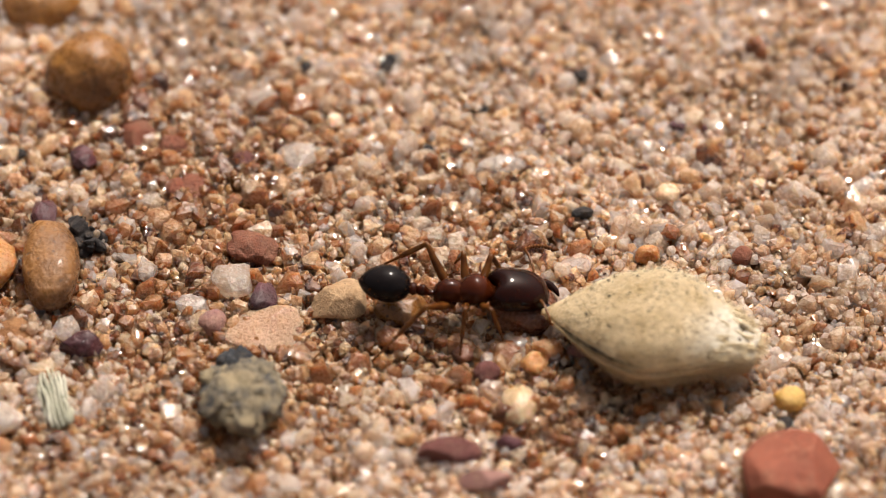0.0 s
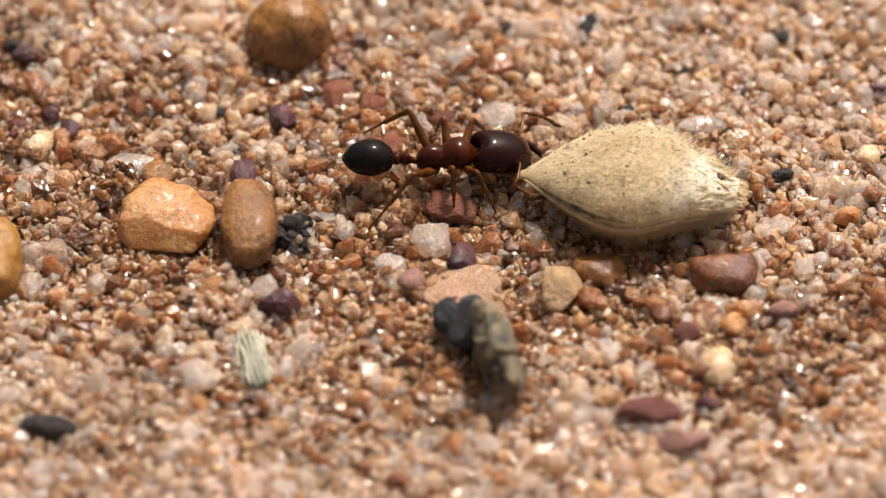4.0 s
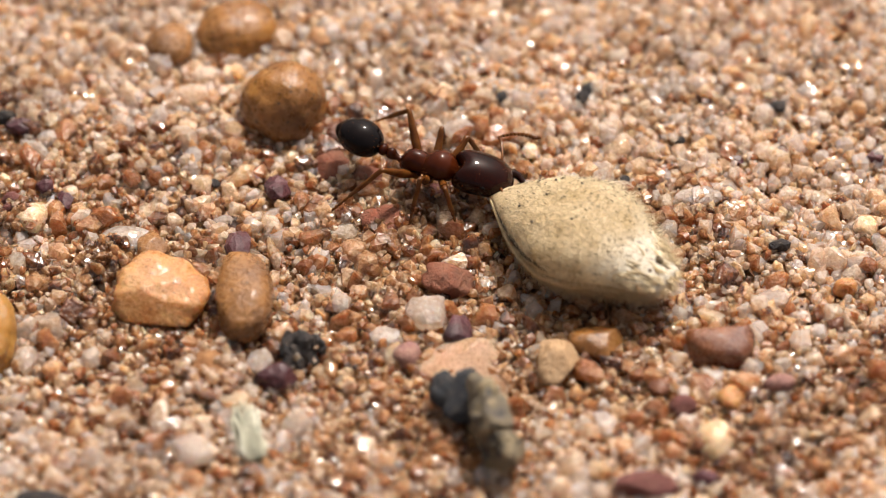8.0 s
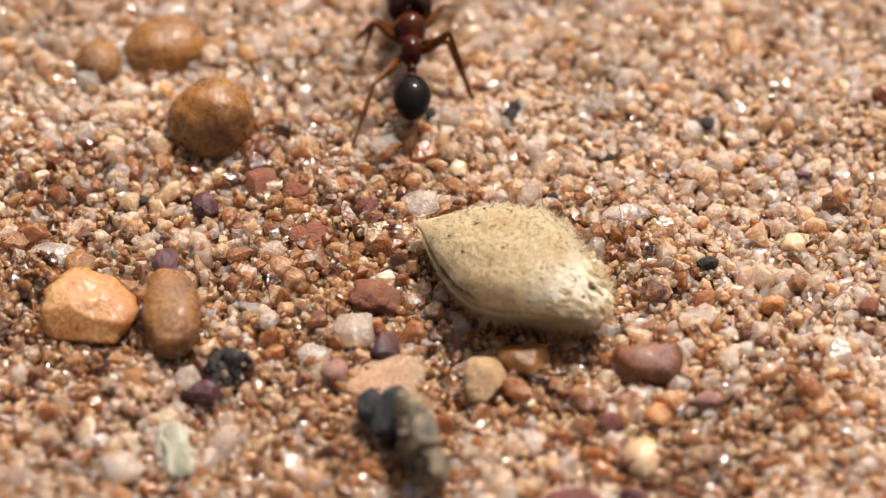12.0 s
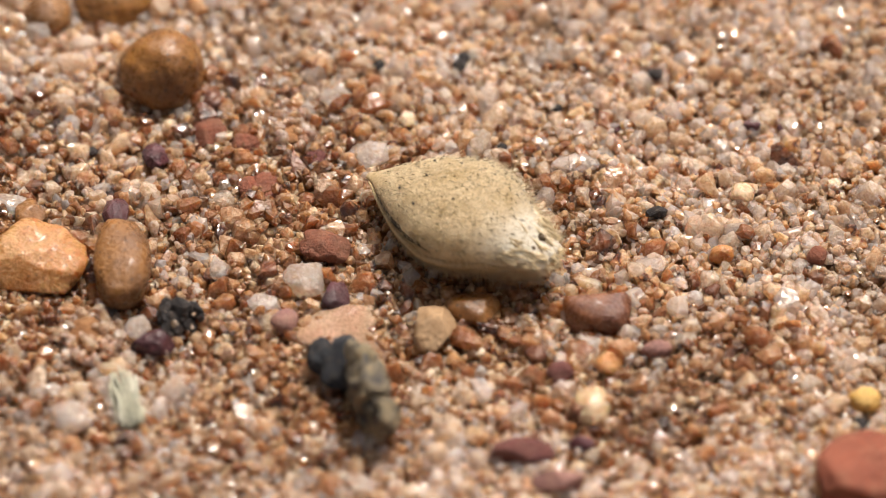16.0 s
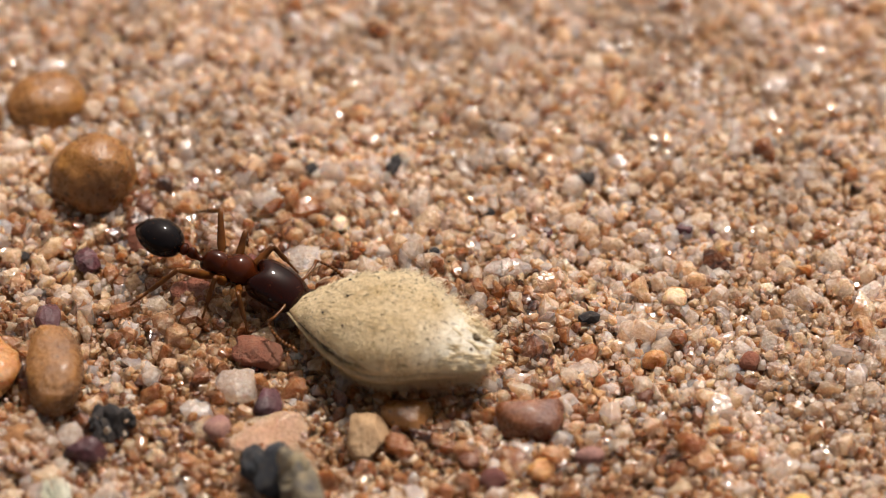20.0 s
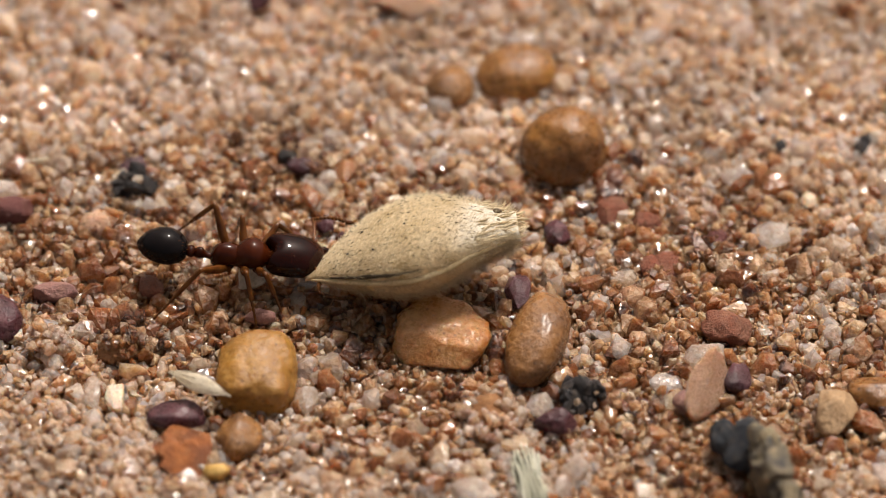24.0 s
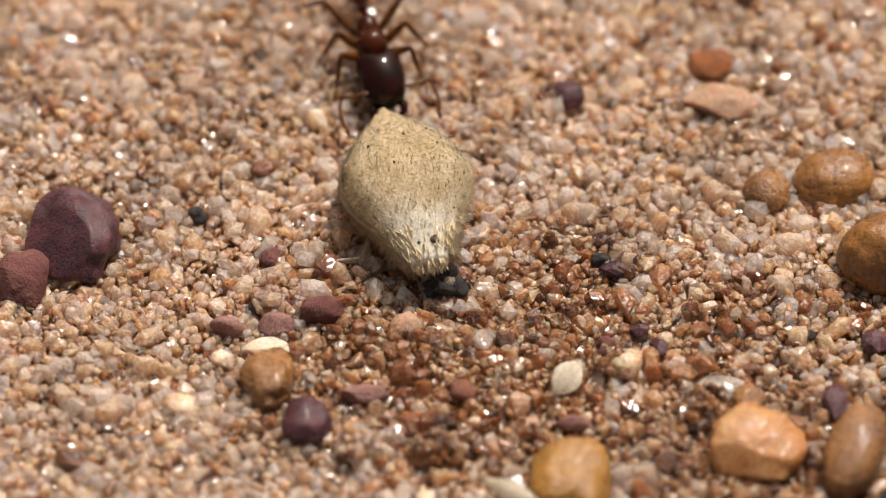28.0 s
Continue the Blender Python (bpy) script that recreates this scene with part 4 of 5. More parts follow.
pebble("plum_pebble", 10.016, -6.070, 0.200, 0.702, 0.404, 0.351, 0, PLUM, "plum-red angular stone half buried in sand", "pebble", "", 61, 5, 0.12, 0.0, 4)
pebble("mauve_pebble", 10.907, -6.921, 0.200, 0.702, 0.294, 0.351, 0, MAUVE, "mauve-grey angular stone lying on the sand", "pebble", "", 62, 5, 0.12, 0.0, 4)
pebble("plum_pebble", 11.377, -5.751, 0.200, 0.319, 0.175, 0.239, 0, PURPLE, "dark plum stone lying on the sand", "pebble", "", 63, 4, 0.12, 0.0, 3)
pebble("slate_chip", -3.257, -6.393, 0.169, 0.753, 0.312, 0.188, -5, BLACK, "flat blue-black slate chip, pointed at one end", "pebble", "", 64, 3, 0.12, 0.0, 5)
pebble("ochre_pebble", -4.881, -1.780, 0.242, 0.86, 0.95, 0.70, 0, OCHRE, "large yellow-ochre pebble with a flat top", "pebble", "", 65, 0, 0.07, 0.35, 5)
pebble("brown_pebble", -5.222, -3.498, 0.200, 0.472, 0.605, 0.378, 0, BROWN, "small grey-brown rounded pebble", "pebble", "", 66, 1, 0.12, 0.0, 4)
pebble("purple_pebble", -6.658, -2.985, 0.200, 0.676, 0.388, 0.406, 0, PURPLE, "dark purple stone under a pale husk", "pebble", "", 67, 4, 0.12, 0.0, 4)
pebble("bark_crumb", -6.493, -3.904, 0.200, 0.587, 0.752, 0.293, 0, BARK, "orange crumb of bark with ragged edges", "pebble", "", 68, 4, 0.35, 0.0, 5)
pebble("yellow_pebble", -5.622, -4.542, 0.200, 0.306, 0.230, 0.230, 0, YELLOW, "small golden-yellow stone lying on the sand", "pebble", "", 69, 3, 0.12, 0.0, 3)
pebble("brown_pebble", -11.679, 0.809, 0.200, 0.612, 0.917, 0.520, 0, BROWN, "round greyish-brown pebble with a glossy top", "pebble", "", 70, 1, 0.12, 0.0, 5)
pebble("purple_pebble", -10.776, -0.326, 0.200, 0.574, 0.623, 0.459, 0, PURPLE, "dark purple rounded pebble with a white grain on it", "pebble", "", 71, 3, 0.12, 0.0, 4)
pebble("quartz_grain", -10.394, -0.613, 0.155, 0.230, 0.281, 0.172, 0, WHITE, "small white quartz grain on a purple pebble", "pebble", "", 72, 2, 0.12, 0.0, 3)
pebble("purple_pebble", -16.350, 4.916, 0.242, 1.008, 1.247, 0.756, 0, PURPLE, "large dark purple pebble with angular worn faces", "pebble", "", 73, 3, 0.15, 0.1, 5)
pebble("plum_pebble", -17.450, 3.518, 0.200, 0.714, 0.833, 0.500, 0, PLUM, "plum-red pebble next to a larger purple one", "pebble", "", 74, 5, 0.12, 0.0, 5)
pebble("purple_pebble", -5.324, 9.663, 0.200, 0.370, 0.423, 0.277, 0, PURPLE, "small round dark purple stone", "pebble", "", 75, 2, 0.12, 0.0, 4)
pebble("orange_red_pebble", -2.116, 10.720, 0.200, 0.548, 0.445, 0.384, 0, BARK, "orange-red stone standing alone in the sand", "pebble", "", 76, 4, 0.12, 0.0, 4)
pebble("pink_pebble", -1.917, 9.642, 0.200, 0.861, 0.505, 0.258, 0, PINK, "flat pale pink stone", "pebble", "", 77, 5, 0.12, 0.0, 5)
pebble("quartz_grain", -0.902, 6.422, 0.200, 0.319, 0.326, 0.239, 0, CLEAR, "round clear quartz grain beside a brown pebble", "pebble", "", 78, 2, 0.12, 0.0, 3)
pebble("purple_pebble", 0.969, 0.859, 0.200, 0.319, 0.560, 0.255, 0, PURPLE, "dark purple stone standing between two pebbles", "pebble", "", 79, 3, 0.12, 0.0, 4)
pebble("russet_pebble", -12.190, 7.083, 0.189, 0.281, 0.262, 0.210, 0, RUSSET, "small dark russet stone", "pebble", "", 80, 3, 0.12, 0.0, 3)
pebble("plum_pebble", -11.854, 4.532, 0.155, 0.230, 0.337, 0.172, 0, PLUM, "small plum-red stone lying on the sand", "pebble", "", 81, 3, 0.12, 0.0, 3)
clod("sand_clod", -11.587, 3.299, 0.200, 0.587, 0.636, 0.235, 0, SAND, "pinkish-brown lump of cemented sand", "pebble", "", 82, 4, 0.2, 0.0, 4)
pebble("mauve_pebble", -12.717, 2.379, 0.200, 0.395, 0.246, 0.297, 0, MAUVE, "mauve stone half buried in sand", "pebble", "", 83, 4, 0.12, 0.0, 3)
pebble("black_speck", -4.057, 4.415, 0.200, 0.332, 0.259, 0.249, 0, PURPLE, "dark purple crumb lying on the sand", "pebble", "", 84, 4, 0.12, 0.0, 3)
pebble("plum_pebble", -4.174, 2.004, 0.189, 0.281, 0.152, 0.210, 0, PLUM, "dark red crumb lying on the sand", "pebble", "", 85, 4, 0.12, 0.0, 3)
pebble("purple_pebble", -3.436, 2.731, 0.155, 0.230, 0.224, 0.172, 0, PURPLE, "small purple stone lying on the sand", "pebble", "", 86, 3, 0.12, 0.0, 3)
pebble("black_speck", -13.534, 5.663, 0.121, 0.179, 0.185, 0.134, 0, BLACK, "black speck of grit", "pebble", "", 87, 3, 0.12, 0.0, 3)
pebble("blue_grain", -14.096, -3.132, 0.112, 0.166, 0.170, 0.124, 0, BLUE, "tiny blue grain lying on the sand", "pebble", "", 88, 3, 0.12, 0.0, 3)
pebble("mauve_pebble", -9.522, 0.536, 0.200, 0.510, 0.238, 0.383, 0, MAUVE, "grey-mauve stone half buried in sand", "pebble", "", 89, 4, 0.12, 0.0, 4)
pebble("mauve_pebble", -4.819, -0.039, 0.200, 0.370, 0.189, 0.277, 0, MAUVE, "grey-mauve stone half buried in sand", "pebble", "", 90, 4, 0.12, 0.0, 3)
clod("sand_clod", -7.929, -0.970, 0.200, 0.574, 0.457, 0.430, 0, RUSTY, "crumbly tan lump of grains", "pebble", "", 91, 4, 0.25, 0.0, 4)
clod("sand_clod", -9.632, -0.922, 0.200, 0.510, 0.383, 0.383, 0, SAND, "crumbly orange lump of grains", "pebble", "", 92, 4, 0.25, 0.0, 4)
pebble("quartz_grain", -8.492, -2.293, 0.164, 0.242, 0.476, 0.182, 0, CLEAR, "small upright clear quartz grain", "pebble", "", 93, 3, 0.12, 0.0, 4)
pebble("quartz_grain", -7.983, -2.436, 0.172, 0.255, 0.420, 0.191, 0, WHITE, "small white quartz grain", "pebble", "", 94, 3, 0.12, 0.0, 4)
pebble("quartz_grain", -10.832, 3.503, 0.200, 0.383, 0.298, 0.287, 0, CLEAR, "glinting clear quartz grain", "pebble", "", 95, 4, 0.12, 0.0, 3)
pebble("quartz_grain", -11.082, 4.487, 0.172, 0.255, 0.233, 0.191, 0, CLEAR, "glinting clear quartz grain", "pebble", "", 96, 4, 0.12, 0.0, 3)
pebble("quartz_grain", -11.821, 1.879, 0.155, 0.574, 0.300, 0.172, 0, WHITE, "pale flat quartz grain", "pebble", "", 97, 5, 0.12, 0.0, 4)
pebble("quartz_grain", -13.615, 0.157, 0.142, 0.395, 0.341, 0.158, 0, HONEY, "pale honey-coloured stone lying on the sand", "pebble", "", 98, 4, 0.12, 0.0, 3)
pebble("plum_pebble", -10.632, 2.925, 0.200, 0.497, 0.389, 0.373, 0, PLUM, "reddish-plum stone half buried in sand", "pebble", "", 99, 4, 0.12, 0.0, 4)
pebble("plum_pebble", -11.598, 2.467, 0.200, 0.395, 0.334, 0.297, 0, MAUVE, "pinkish-red stone half buried in sand", "pebble", "", 100, 4, 0.12, 0.0, 3)
pebble("plum_pebble", -11.359, 3.145, 0.172, 0.255, 0.253, 0.191, 0, PLUM, "small dark red stone", "pebble", "", 101, 3, 0.12, 0.0, 3)
pebble("red_pebble", -7.349, 0.770, 0.198, 0.293, 0.316, 0.220, 0, RED, "small rounded red stone", "pebble", "", 102, 2, 0.12, 0.0, 3)
clod("black_crumb", -7.849, 3.835, 0.200, 0.446, 0.472, 0.335, 0, BLACK, "black crumb of humus mixed with pale grains", "pebble", "", 103, 3, 0.35, 0.0, 4)
pebble("quartz_grain", -6.987, 2.273, 0.181, 0.268, 0.287, 0.201, 0, CLEAR, "round clear quartz grain", "pebble", "", 104, 1, 0.12, 0.0, 3)
pebble("quartz_grain", -6.416, 3.162, 0.155, 0.230, 0.263, 0.172, 0, CLEAR, "round clear quartz grain", "pebble", "", 105, 1, 0.12, 0.0, 3)
pebble("quartz_grain", -12.782, 1.474, 0.181, 0.268, 0.287, 0.201, 0, WHITE, "milky quartz grain lying on the sand", "pebble", "", 106, 2, 0.12, 0.0, 3)
pebble("quartz_grain", -14.316, 2.168, 0.146, 0.217, 0.248, 0.163, 0, CLEAR, "round clear quartz grain", "pebble", "", 107, 1, 0.12, 0.0, 3)
pebble("quartz_grain", -8.678, 2.556, 0.200, 0.383, 0.380, 0.287, 0, PINK, "pale pink quartz stone", "pebble", "", 108, 3, 0.12, 0.0, 3)
pebble("honey_pebble", -3.697, 1.807, 0.200, 0.383, 0.438, 0.287, 0, HONEY, "honey-coloured stone lying on the sand", "pebble", "", 109, 3, 0.12, 0.0, 4)
pebble("quartz_grain", -1.400, 1.099, 0.200, 0.638, 0.318, 0.255, 0, CLEAR, "pale flat quartz lump", "pebble", "", 110, 5, 0.12, 0.0, 4)
pebble("purple_pebble", 1.792, 2.738, 0.181, 0.268, 0.344, 0.201, 0, PURPLE, "small dark purple stone", "pebble", "", 111, 3, 0.12, 0.0, 3)
pebble("black_speck", -12.091, 2.970, 0.155, 0.230, 0.204, 0.172, 0, BLACK, "black speck of grit", "pebble", "", 112, 3, 0.12, 0.0, 3)
clod("sand_clod", -3.940, 1.797, 0.200, 0.510, 0.451, 0.255, 0, RUSTY, "russet lump in the sand", "pebble", "", 113, 4, 0.12, 0.0, 4)
pebble("quartz_grain", -1.572, 1.174, 0.181, 0.574, 0.381, 0.201, 0, CLEAR, "pale clear quartz flake", "pebble", "", 114, 5, 0.12, 0.0, 4)
pebble("red_pebble", 3.962, 1.735, 0.04, 0.332, 0.321, 0.249, 0, RED, "dull red stone in the sand", "pebble", "", 115, 3, 0.12, 0.0, 3)
pebble("black_speck", -13.612, 5.746, 0.146, 0.217, 0.168, 0.163, 0, BLACK, "black speck of grit", "pebble", "", 116, 3, 0.12, 0.0, 3)
pebble("mauve_pebble", -7.851, 4.238, 0.138, 0.383, 0.483, 0.153, 0, PURPLE, "purple-brown crumb in the sand", "pebble", "", 117, 4, 0.12, 0.0, 4)
pebble("purple_pebble", 1.857, 2.587, 0.198, 0.293, 0.277, 0.220, 0, PURPLE, "small purple stone lying on the sand", "pebble", "", 118, 3, 0.12, 0.0, 3)
pebble("quartz_grain", -3.681, -2.366, 0.198, 0.293, 0.392, 0.220, 0, CLEAR, "small clear quartz grain", "pebble", "", 119, 3, 0.12, 0.0, 3)
pebble("black_speck", 8.956, 5.676, 0.146, 0.217, 0.189, 0.163, 0, BLACK, "black speck of grit", "pebble", "", 120, 3, 0.12, 0.0, 3)
pebble("pink_pebble", 3.823, 3.087, 0.04, 0.446, 0.275, 0.223, 0, RED, "red-brown stone half buried in grains", "pebble", "", 121, 4, 0.12, 0.0, 4)

pebble("quartz_grain", 5.943, 4.382, 0.200, 0.383, 0.276, 0.287, 0, CLEAR, "pale quartz grain lying on the sand", "pebble", "", 123, 4, 0.12, 0.0, 3)

straw_bit(1.31, -4.55, 0.22, 1.8, 0.6, 102)
husk(-6.10, -2.50, 0.78, 1.55, 0.46, 25, 4, -22, "small pale straw-coloured husk lying over dark stones")
husk(-5.04, 1.18, 0.30, 1.15, 0.75, 30, -10, 55, "pale cream flake of chaff with a split edge")
stalk([(-10.77, 4.34, 0.20), (-9.85, 4.42, 0.35)], 0.05, "thin pale stalk lying on the sand")
stalk([(-10.81, 4.31, 0.20), (-9.80, 4.42, 0.25)], 0.05, "thin pale stalk lying on the sand")
OVAL = tagged(part("brown_pebble", stone(0.63, 1.22, 0.62, 900, 0.05, 0, 0.05, 5, 0.015), BROWN, None, "smooth oval brown pebble, nudged by the dragged seed"), "", "pebble", "pebbles on the sand")
TANSTONE = pebble("tan_pebble", 8.142, -2.518, 0.24, 0.561, 0.613, 0.421, 0, TAN, "pitted tan pebble with worn corners, nudged once", "pebble", "", 8, 5, 0.15, 0.0, 4)
LUMP = thing("grey_lump", "crumbling grey lump with a charred horn, knocked over", "lump", place(0, 0, 0))
part("body", moved(stone(0.88, 0.95, 0.46, 901, 0.2, 3, 0.0, 5, 0.16), Matrix.Translation((0, -0.15, 0))), GREY, LUMP)
for k, (x, y, z, p, q, r) in enumerate(((-0.4, 0.42, -0.08, 0.44, 0.44, 0.38), (0.38, 0.35, -0.14, 0.46, 0.46, 0.40), (-0.48, -0.35, 0.1, 0.46, 0.5, 0.42), (0.48, -0.42, 0.04, 0.43, 0.5, 0.42), (0.0, -0.85, 0.18, 0.48, 0.4, 0.36))):
    part("lobe", moved(stone(p, q, r, 910 + k, 0.3, 2, 0, 4, 0.22), Matrix.Translation((x, y, z))), GREY, LUMP)
part("horn", joined(moved(stone(0.42, 0.62, 0.5, 902, 0.2, 2, 0, 4, 0.14), Matrix.Translation((0.0, 0.85, -0.5)) @ Euler((0.5, 0, radians(15))).to_matrix().to_4x4()), moved(stone(0.34, 0.4, 0.36, 904, 0.2, 2, 0, 4, 0.14), Matrix.Translation((0.05, 1.22, -0.92)))), CHAR, LUMP, "charred blue-black horn")
FLAKE = tagged(part("quartz_flake", stone(0.85, 0.58, 0.13, 903, 0.12, 3, 0.2, 4), PINK, None, "thin pinkish see-through quartz flake, later tipped on edge"), "", "grain", "quartz grains")
SEED = carried_seed()
ANT = ant()
sand()

# ---- how things move: seconds, place in millimetres, degrees ----
OVAL_ROWS = [(0, (1.15, -0.89, 0.55, 0, 0, 2)), (22.4, (1.15, -0.89, 0.55, 0, 0, 2)), (23.2, (1.15+0.06,  -0.89, 0.55, 0, 5, -8)), (23.9, (1.42, -0.88, 0.55, 8, 0, -16)), (28, (1.42, -0.88, 0.55, 8, 0, -16))]
LUMP_ROWS = [(0, (5.51, -4.58, 0.60, 0, 0, 6)), (2.8, (5.51, -4.58, 0.60, 0, 0, 6)), (3.0, (6.26, -4.88, 0.70, 0, 30, 8)), (3.4, (6.80, -4.93, 0.75, 0, 70, 8)), (3.9, (6.72, -4.67, 0.80, 0, 80, 8)), (28, (6.72, -4.67, 0.80, 0, 80, 8))]
TAN_ROWS = [(0, (7.60, -1.74, 0.24, 20, 0, -70)), (1.9, (7.60, -1.74, 0.24, 20, 0, -70)), (2.15, (7.9, -2.2, 0.24, 10, 0, -35)), (2.4, (8.142, -2.5, 0.24, 0, 0, 0)), (28, (8.142, -2.518, 0.24, 0, 0, 0))]
CRUMB_ROWS = [(0, (1.84, 0.20, 0.22, 0, 0, 0)), (2.9, (1.84, 0.20, 0.22, 0, 0, 0)), (3.2, (2.05, -0.08, 0.22, 0, 0, -25)), (3.7, (2.10, -0.15, 0.22, 0, 0, -30)), (4.0, (2.15, -0.93, 0.22, 0, 0, -55)), (4.5, (2.25, -1.70, 0.22, 0, 0, -80)), (5.2, (2.45, -2.20, 0.22, 0, 0, -95)), (28, (2.45, -2.20, 0.22, 0, 0, -95))]
FLAKE_ROWS = [(0, (6.00, -2.47, 0.20, 6, 0, 5)), (22.4, (6.00, -2.47, 0.20, 6, 0, 5)), (22.8, (5.27, -2.06, 0.62, 62, 0, 60)), (28, (5.27, -2.06, 0.62, 62, 0, 60))]
# x, y, heading, bend of the head to the left, sink of the abdomen
ANT_ROWS = [
    (0, 10.43, -2.00, -0.29, 6.39, 7.00),
    (0.5, 9.73, -1.01, 2.87, 7.92, 7.00),
    (1, 9.37, -0.54, -4.39, 13.46, 7.00),
    (1.5, 9.93, -0.10, -2.12, 7.65, 7.00),
    (2, 9.80, 0.36, -1.74, 8.80, 7.00),
    (2.5, 7.69, -0.42, 15.20, 5.70, 7.00),
    (3, 5.56, 0.12, 18.70, -1.23, 7.00),
    (3.5, 6.18, 1.88, 6.54, -10.91, 7.00),
    (4, 5.57, 0.80, 6.29, 1.56, 7.00),
    (4.5, 5.49, 0.85, 6.42, 0.37, 7.00),
    (6.5, 4.85, 2.19, -23.86, 5.12, 7.00),
    (7, 4.99, 2.41, -16.22, 2.45, 7.00),
    (7.5, 5.55, 2.93, -22.18, 10.61, 7.00),
    (8, 5.28, 2.68, -17.55, 10.78, 7.00),
    (8.5, 5.28, 2.68, -18.78, 13.78, 7.00),
    (9, 4.85, 2.47, -6.32, 6.97, 7.00),
    (9.5, 4.84, 0.92, 9.07, 20.10, 7.00),
    (10, 4.68, 1.57, -24.25, 0.20, 7.00),
    (10.5, 5.57, 2.67, 19.65, 26.93, 7.00),
    (10.8, 5.91, 4.06, 49.99, 15.01, -5.00),
    (11, 7.47, 4.42, 37.67, 6.17, -12.00),
    (11.2, 8.55, 5.17, 42.41, 12.35, -12.00),
    (11.5, 6.26, 4.59, 84.37, 17.68, -15.00),
    (12.1, 6.50, 7.60, 92.00, 0.00, 0.00),
    (12.7, 6.30, 11.20, 88.00, 0.00, 0.00),
    (13.3, 6.60, 13.60, 70.00, 0.00, 0.00),
    (14.6, 7.60, 14.60, 10.00, 0.00, 0.00),
    (15.8, 7.20, 14.00, -50.00, 0.00, 0.00),
    (16.5, 5.90, 11.40, -85.00, 0.00, 5.00),
    (17, 5.15, 8.06, -76.00, 0.00, 14.00),
    (17.4, 6.36, 4.94, -68.76, -3.15, 7.00),
    (17.8, 6.98, 4.26, -69.70, -9.86, 7.00),
    (18, 6.44, 3.68, -50.71, 4.27, 7.00),
    (18.2, 5.32, 2.38, -10.72, 4.64, 7.00),
    (18.5, 5.43, 2.33, -26.26, 7.68, 7.00),
    (19, 5.58, 2.71, -55.39, 6.37, 7.00),
    (19.5, 5.76, 2.49, -45.07, -3.27, 7.00),
    (20, 5.05, 1.79, -26.74, 0.18, 7.00),
    (20.5, 4.87, 1.51, -15.69, 0.50, 7.00),
    (22.5, 1.87, 1.09, -38.17, -6.62, 7.00),
    (23, -0.60, 2.53, -12.75, -10.47, 7.00),
    (23.5, -2.54, 1.33, 15.96, -1.34, 7.00),
    (24, -5.32, 1.13, -1.03, 4.79, 7.00),
    (24.3, -5.47, 1.40, 3.29, -1.16, 7.00),
    (24.7, -7.74, 2.54, -6.44, -13.79, 26.00),
    (25, -8.84, 4.49, -5.16, -34.13, 34.00),
    (25.5, -9.90, 4.05, -31.80, 26.37, 14.00),
    (26, -10.00, 4.79, -19.85, 5.68, 7.00),
    (26.5, -9.46, 5.63, -38.23, 15.91, 7.00),
    (27, -8.64, 6.67, -59.71, 1.74, 7.00),
    (27.5, -9.10, 9.50, -85.85, -9.72, 7.00),
    (28, -9.92, 10.51, -75.70, 1.74, 7.00),
]
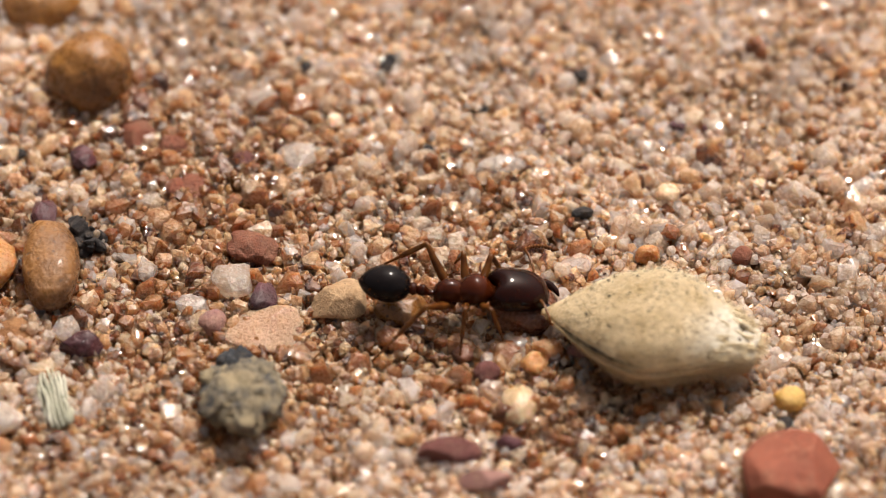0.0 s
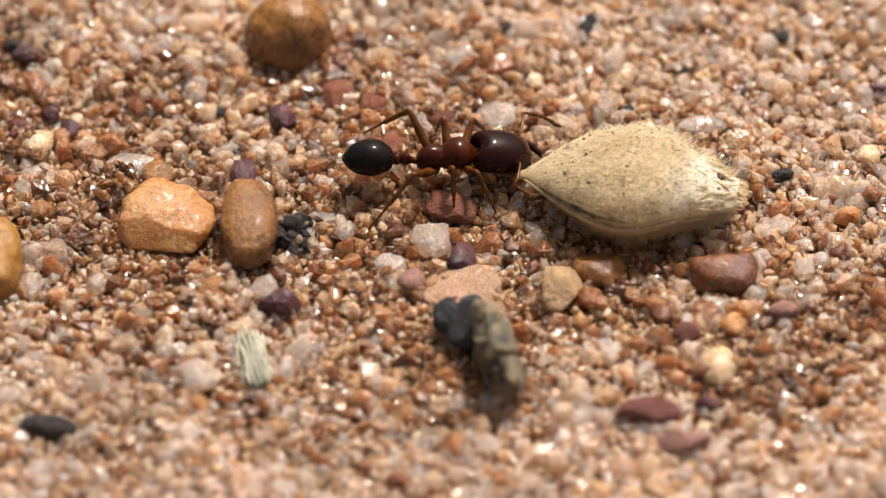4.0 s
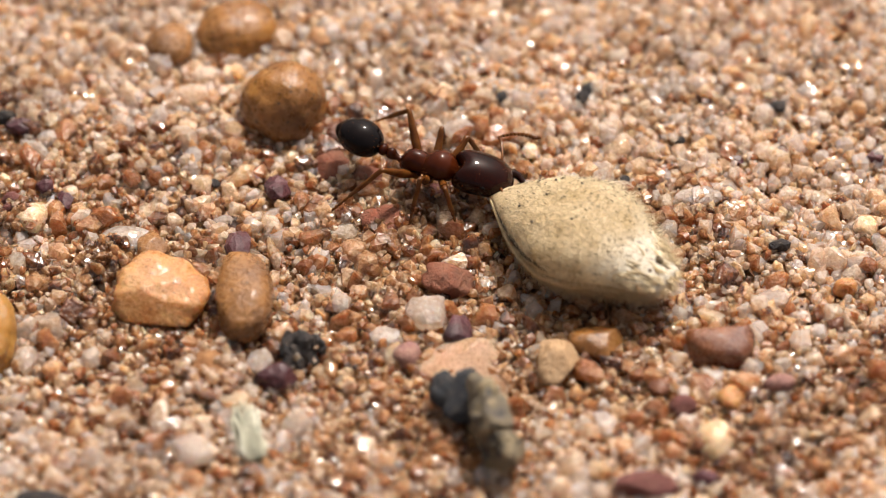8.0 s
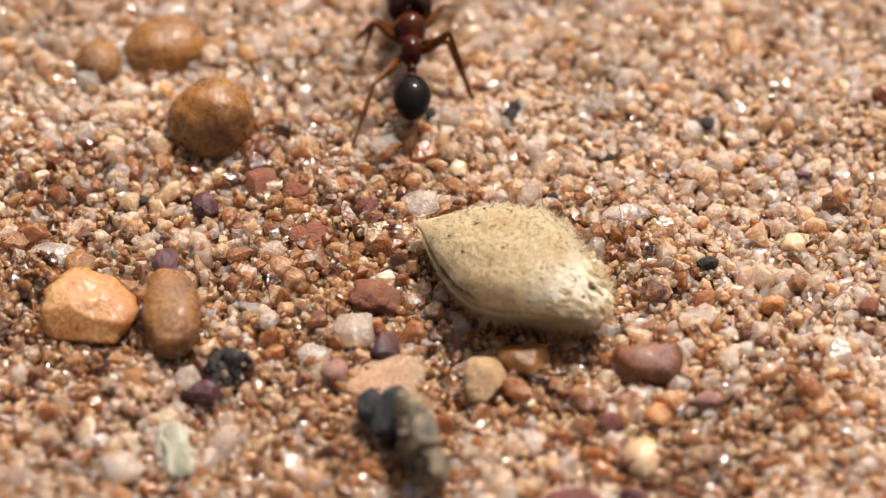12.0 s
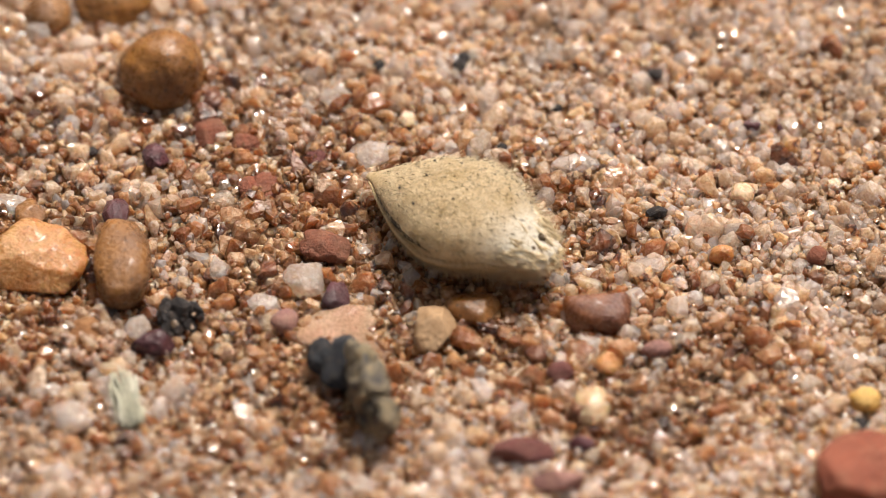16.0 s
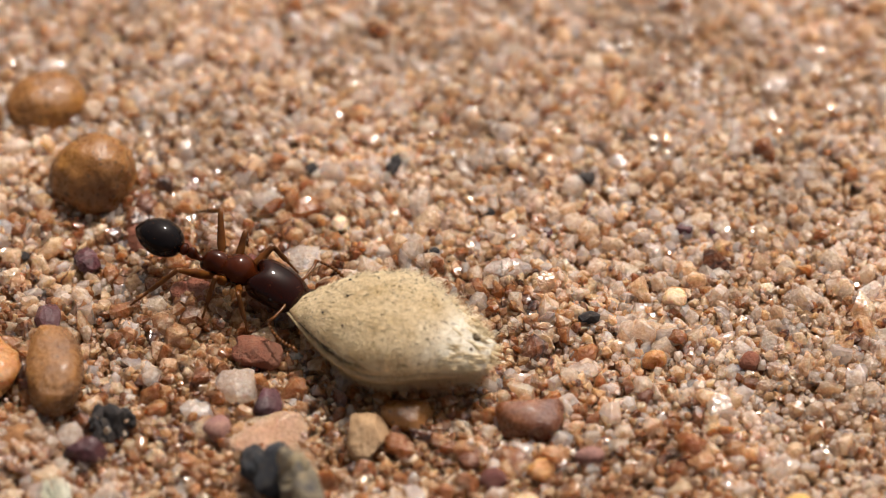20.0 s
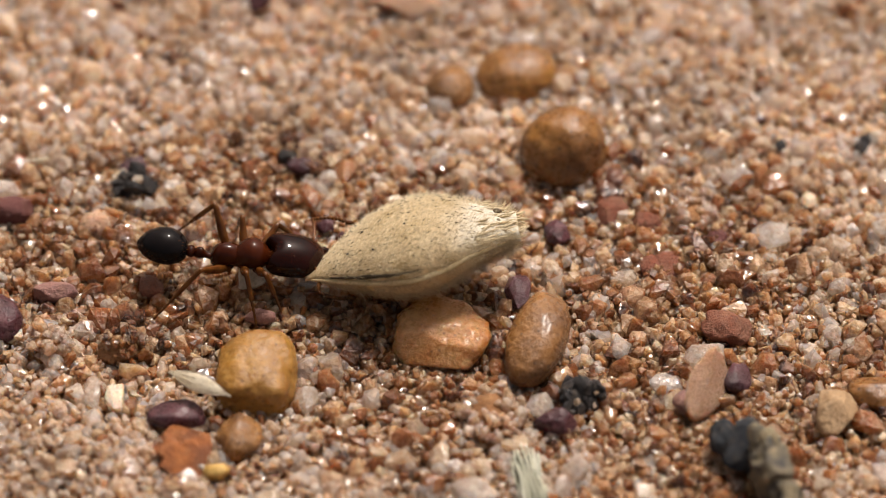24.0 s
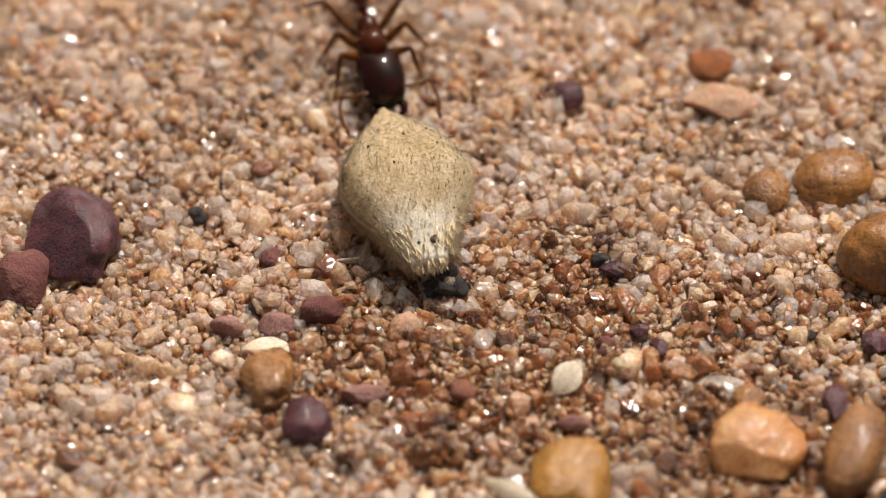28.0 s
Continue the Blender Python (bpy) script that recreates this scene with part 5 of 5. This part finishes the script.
# x, y, z, heading, rise of the blunt end, roll
SEED_ROWS = [
    (0, 14.82, -3.11, 1.04, -14.90, 0.00, 0.00),
    (0.5, 14.01, -2.09, 1.04, -15.17, 0.00, 0.00),
    (1, 13.43, -1.91, 1.04, -13.57, 0.00, 0.00),
    (1.5, 13.77, -2.24, 1.04, -27.84, 0.00, 0.00),
    (2, 13.56, -1.71, 1.04, -28.87, 0.00, 0.00),
    (2.5, 12.29, -0.11, 1.04, 3.82, 0.00, 0.00),
    (3, 9.93, 0.12, 1.04, 2.04, 0.00, 0.00),
    (3.5, 10.05, -0.09, 1.04, -18.16, 0.00, 0.00),
    (4, 9.90, -0.01, 1.04, -9.85, 0.00, 0.00),
    (4.5, 9.99, 0.06, 1.04, -9.19, 0.00, 0.00),
    (6.5, 8.74, 0.44, 1.04, -24.98, 0.00, 2.00),
    (7, 8.71, 0.29, 1.04, -31.94, 0.00, 2.00),
    (7.5, 9.11, 0.39, 1.04, -37.52, 0.00, 2.00),
    (8, 8.83, 0.45, 1.04, -35.76, 0.00, 2.00),
    (8.5, 8.84, 0.38, 1.04, -35.72, 0.00, 2.00),
    (9, 8.86, 0.17, 1.04, -33.50, 0.00, 2.00),
    (9.5, 8.95, -0.10, 1.04, -28.70, 0.00, 2.00),
    (10, 8.82, 0.01, 1.04, -28.23, 0.00, 2.00),
    (10.5, 8.83, 0.01, 1.04, -28.66, 0.00, 2.00),
    (11, 8.95, 0.09, 1.04, -34.27, 0.00, 2.00),
    (11.5, 8.90, 0.14, 1.04, -33.37, 0.00, 2.00),
    (17, 8.93, 0.08, 1.04, -33.41, 0.00, 2.00),
    (18, 9.07, 0.16, 1.04, -37.06, 0.00, 2.00),
    (18.2, 9.09, -0.03, 1.04, -37.83, 0.00, 2.00),
    (18.5, 8.89, -0.00, 1.04, -32.82, 0.00, 2.00),
    (19, 8.55, -0.12, 1.04, -28.16, 0.00, 2.00),
    (19.5, 8.72, -0.16, 1.04, -27.03, 0.00, 2.00),
    (20, 8.81, -0.12, 1.04, -20.80, 0.00, 2.00),
    (20.5, 8.73, -0.10, 1.04, -20.13, 0.00, 2.00),
    (22.5, 5.05, -0.71, 1.04, -23.81, 0.00, 2.00),
    (23, 2.88, 0.80, 1.04, -25.37, 0.00, 2.00),
    (23.5, 1.21, 1.66, 1.46, -3.19, 9.91, -18.00),
    (24, -1.25, 1.12, 1.48, 8.39, 9.48, -18.00),
    (24.3, -2.00, 0.97, 1.45, 7.18, 10.33, -18.00),
    (24.7, -4.15, 0.30, 1.04, -31.05, 0.00, 2.00),
    (25, -5.54, 0.91, 1.04, -46.01, 0.00, 2.00),
    (25.5, -6.20, 1.63, 1.04, -33.91, 0.00, 2.00),
    (26, -6.37, 1.82, 1.04, -37.87, 0.00, 2.00),
    (26.5, -6.47, 2.01, 1.04, -43.84, 0.00, 2.00),
    (27, -6.51, 2.08, 1.04, -62.88, 0.00, 2.00),
    (27.5, -8.85, 5.08, 1.04, -83.99, 0.00, 2.00),
    (28, -8.81, 5.90, 1.04, -74.32, 0.00, 2.00),
]


def glide(rows, t):
    """The row between rows at t: smooth, without overshoot."""
    k = np.array(rows, float)
    x, y = k[:, 0], k[:, 1:]
    if t <= x[0]:
        return y[0]
    if t >= x[-1]:
        return y[-1]
    h = np.diff(x)[:, None]
    d = np.diff(y, axis=0) / h
    m = np.zeros_like(y)
    m[1:-1] = np.where(d[:-1] * d[1:] > 0, 2 * d[:-1] * d[1:] / np.where(d[:-1] + d[1:] == 0, 1, d[:-1] + d[1:]), 0)
    i = int(np.searchsorted(x, t, side="right") - 1)
    w = float(h[i, 0])
    u = (t - x[i]) / w
    return (2 * u**3 - 3 * u**2 + 1) * y[i] + (u**3 - 2 * u**2 + u) * w * m[i] + (3 * u**2 - 2 * u**3) * y[i + 1] + (u**3 - u**2) * w * m[i + 1]


TIMES = [round(0.1 * i, 1) for i in range(281)]


def ant_pose(t):
    x, y, turn, bend, lift = glide(ANT_ROWS, t)
    return place(x, y, 0, 0, 0, turn)


def foot(t, i, s):
    """The foot on the ground at t: three legs stand while the other three step."""
    lap = 0.5
    lead = (0.0 if (i + (s > 0)) % 2 else 0.5) * lap
    n = math.floor((t - lead) / lap)
    u = (t - lead) / lap - n

    def stood(n):
        return ant_pose(min(28, max(0, lead + (n + 0.72) * lap))) @ (Vector((LEGS[i][3], s * LEGS[i][4], 0)) * MM)

    a, b = stood(n - 1), stood(n)
    if u > 0.45:
        return b
    u = u / 0.45
    u = u * u * (3 - 2 * u)
    return a.lerp(b, u) + Vector((0, 0, min(0.35 * MM, (b - a).length * 0.5) * math.sin(math.pi * u)))


def leg_rows(L, s, i):
    """Poses of the upper leg in the ant's space, and of the lower in the upper's."""
    hip, l1, l2 = Vector((L[0], s * L[1], L[2])) * MM, L[5] * MM, L[6] * MM
    top, low = [], []
    for t in TIMES:
        f = ant_pose(t).inverted() @ foot(t, i, s)
        f.z = max(f.z, 0.06 * MM)
        d = f - hip
        r = min(max(d.length, abs(l1 - l2) + 0.12 * MM), (l1 + l2) * 0.985)
        w = d.normalized()
        up = Vector((0, s * 0.35, 1))
        side = w.cross(up).normalized()
        rise_to = side.cross(w)
        a = math.acos(min(1, max(-1, (l1 * l1 + r * r - l2 * l2) / (2 * l1 * r))))
        x = w * math.cos(a) + rise_to * math.sin(a)
        z = x.cross(-side) * -1
        y = z.cross(x)
        m = Matrix((x, y, z)).transposed().to_4x4()
        m.translation = hip
        top.append((t, m))
        b = math.acos(min(1, max(-1, (l1 * l1 + l2 * l2 - r * r) / (2 * l1 * l2))))
        knee = hip + x * l1
        v = (m.to_3x3().inverted() @ (hip + w * r - knee)).normalized()
        low.append((t, Matrix.Translation((l1, 0, 0)) @ Matrix.Rotation(-math.atan2(v.z, v.x), 4, "Y")))
    return top, low


def motions():
    walk(ANT[0], [(t, ant_pose(t)) for t in TIMES])
    walk(ANT[1], [(t, place(*NECK, 0, 12, glide(ANT_ROWS, t)[3])) for t in TIMES[::2]])
    walk(ANT[2], [(t, place(*WAIST, 0, glide(ANT_ROWS, t)[4], -glide(ANT_ROWS, t)[3])) for t in TIMES[::2]])
    for (upper, lower), L, s, i in ANT[3]:
        top, low = leg_rows(L, s, i)
        walk(upper, top)
        walk(lower, low)
    for feeler, s in ANT[4]:
        walk(feeler, [(t, place(0.92, s * 0.24, 0.13, 10 * s * math.sin(3.1 * t + s), 10 * math.sin(4.3 * t + 2 * s), s * (-6 + 16 * math.sin(2.3 * t + 1.3 * s)))) for t in TIMES[::2]])
    walk(SEED, [(t, place(x, y, z, 0, 0, yaw) @ pose(0, 0, 0, 0, -up, 0) @ pose(0, 0, 0, roll)) for t, (x, y, z, yaw, up, roll) in ((t, glide(SEED_ROWS, t)) for t in TIMES)])
    walk(OVAL, [(t, place(*p)) for t, p in OVAL_ROWS])
    walk(LUMP, [(t, place(*p)) for t, p in LUMP_ROWS])
    walk(TANSTONE, [(t, place(*p)) for t, p in TAN_ROWS])
    walk(CRUMB, [(t, place(*p)) for t, p in CRUMB_ROWS])
    walk(FLAKE, [(t, place(*p)) for t, p in FLAKE_ROWS])


motions()
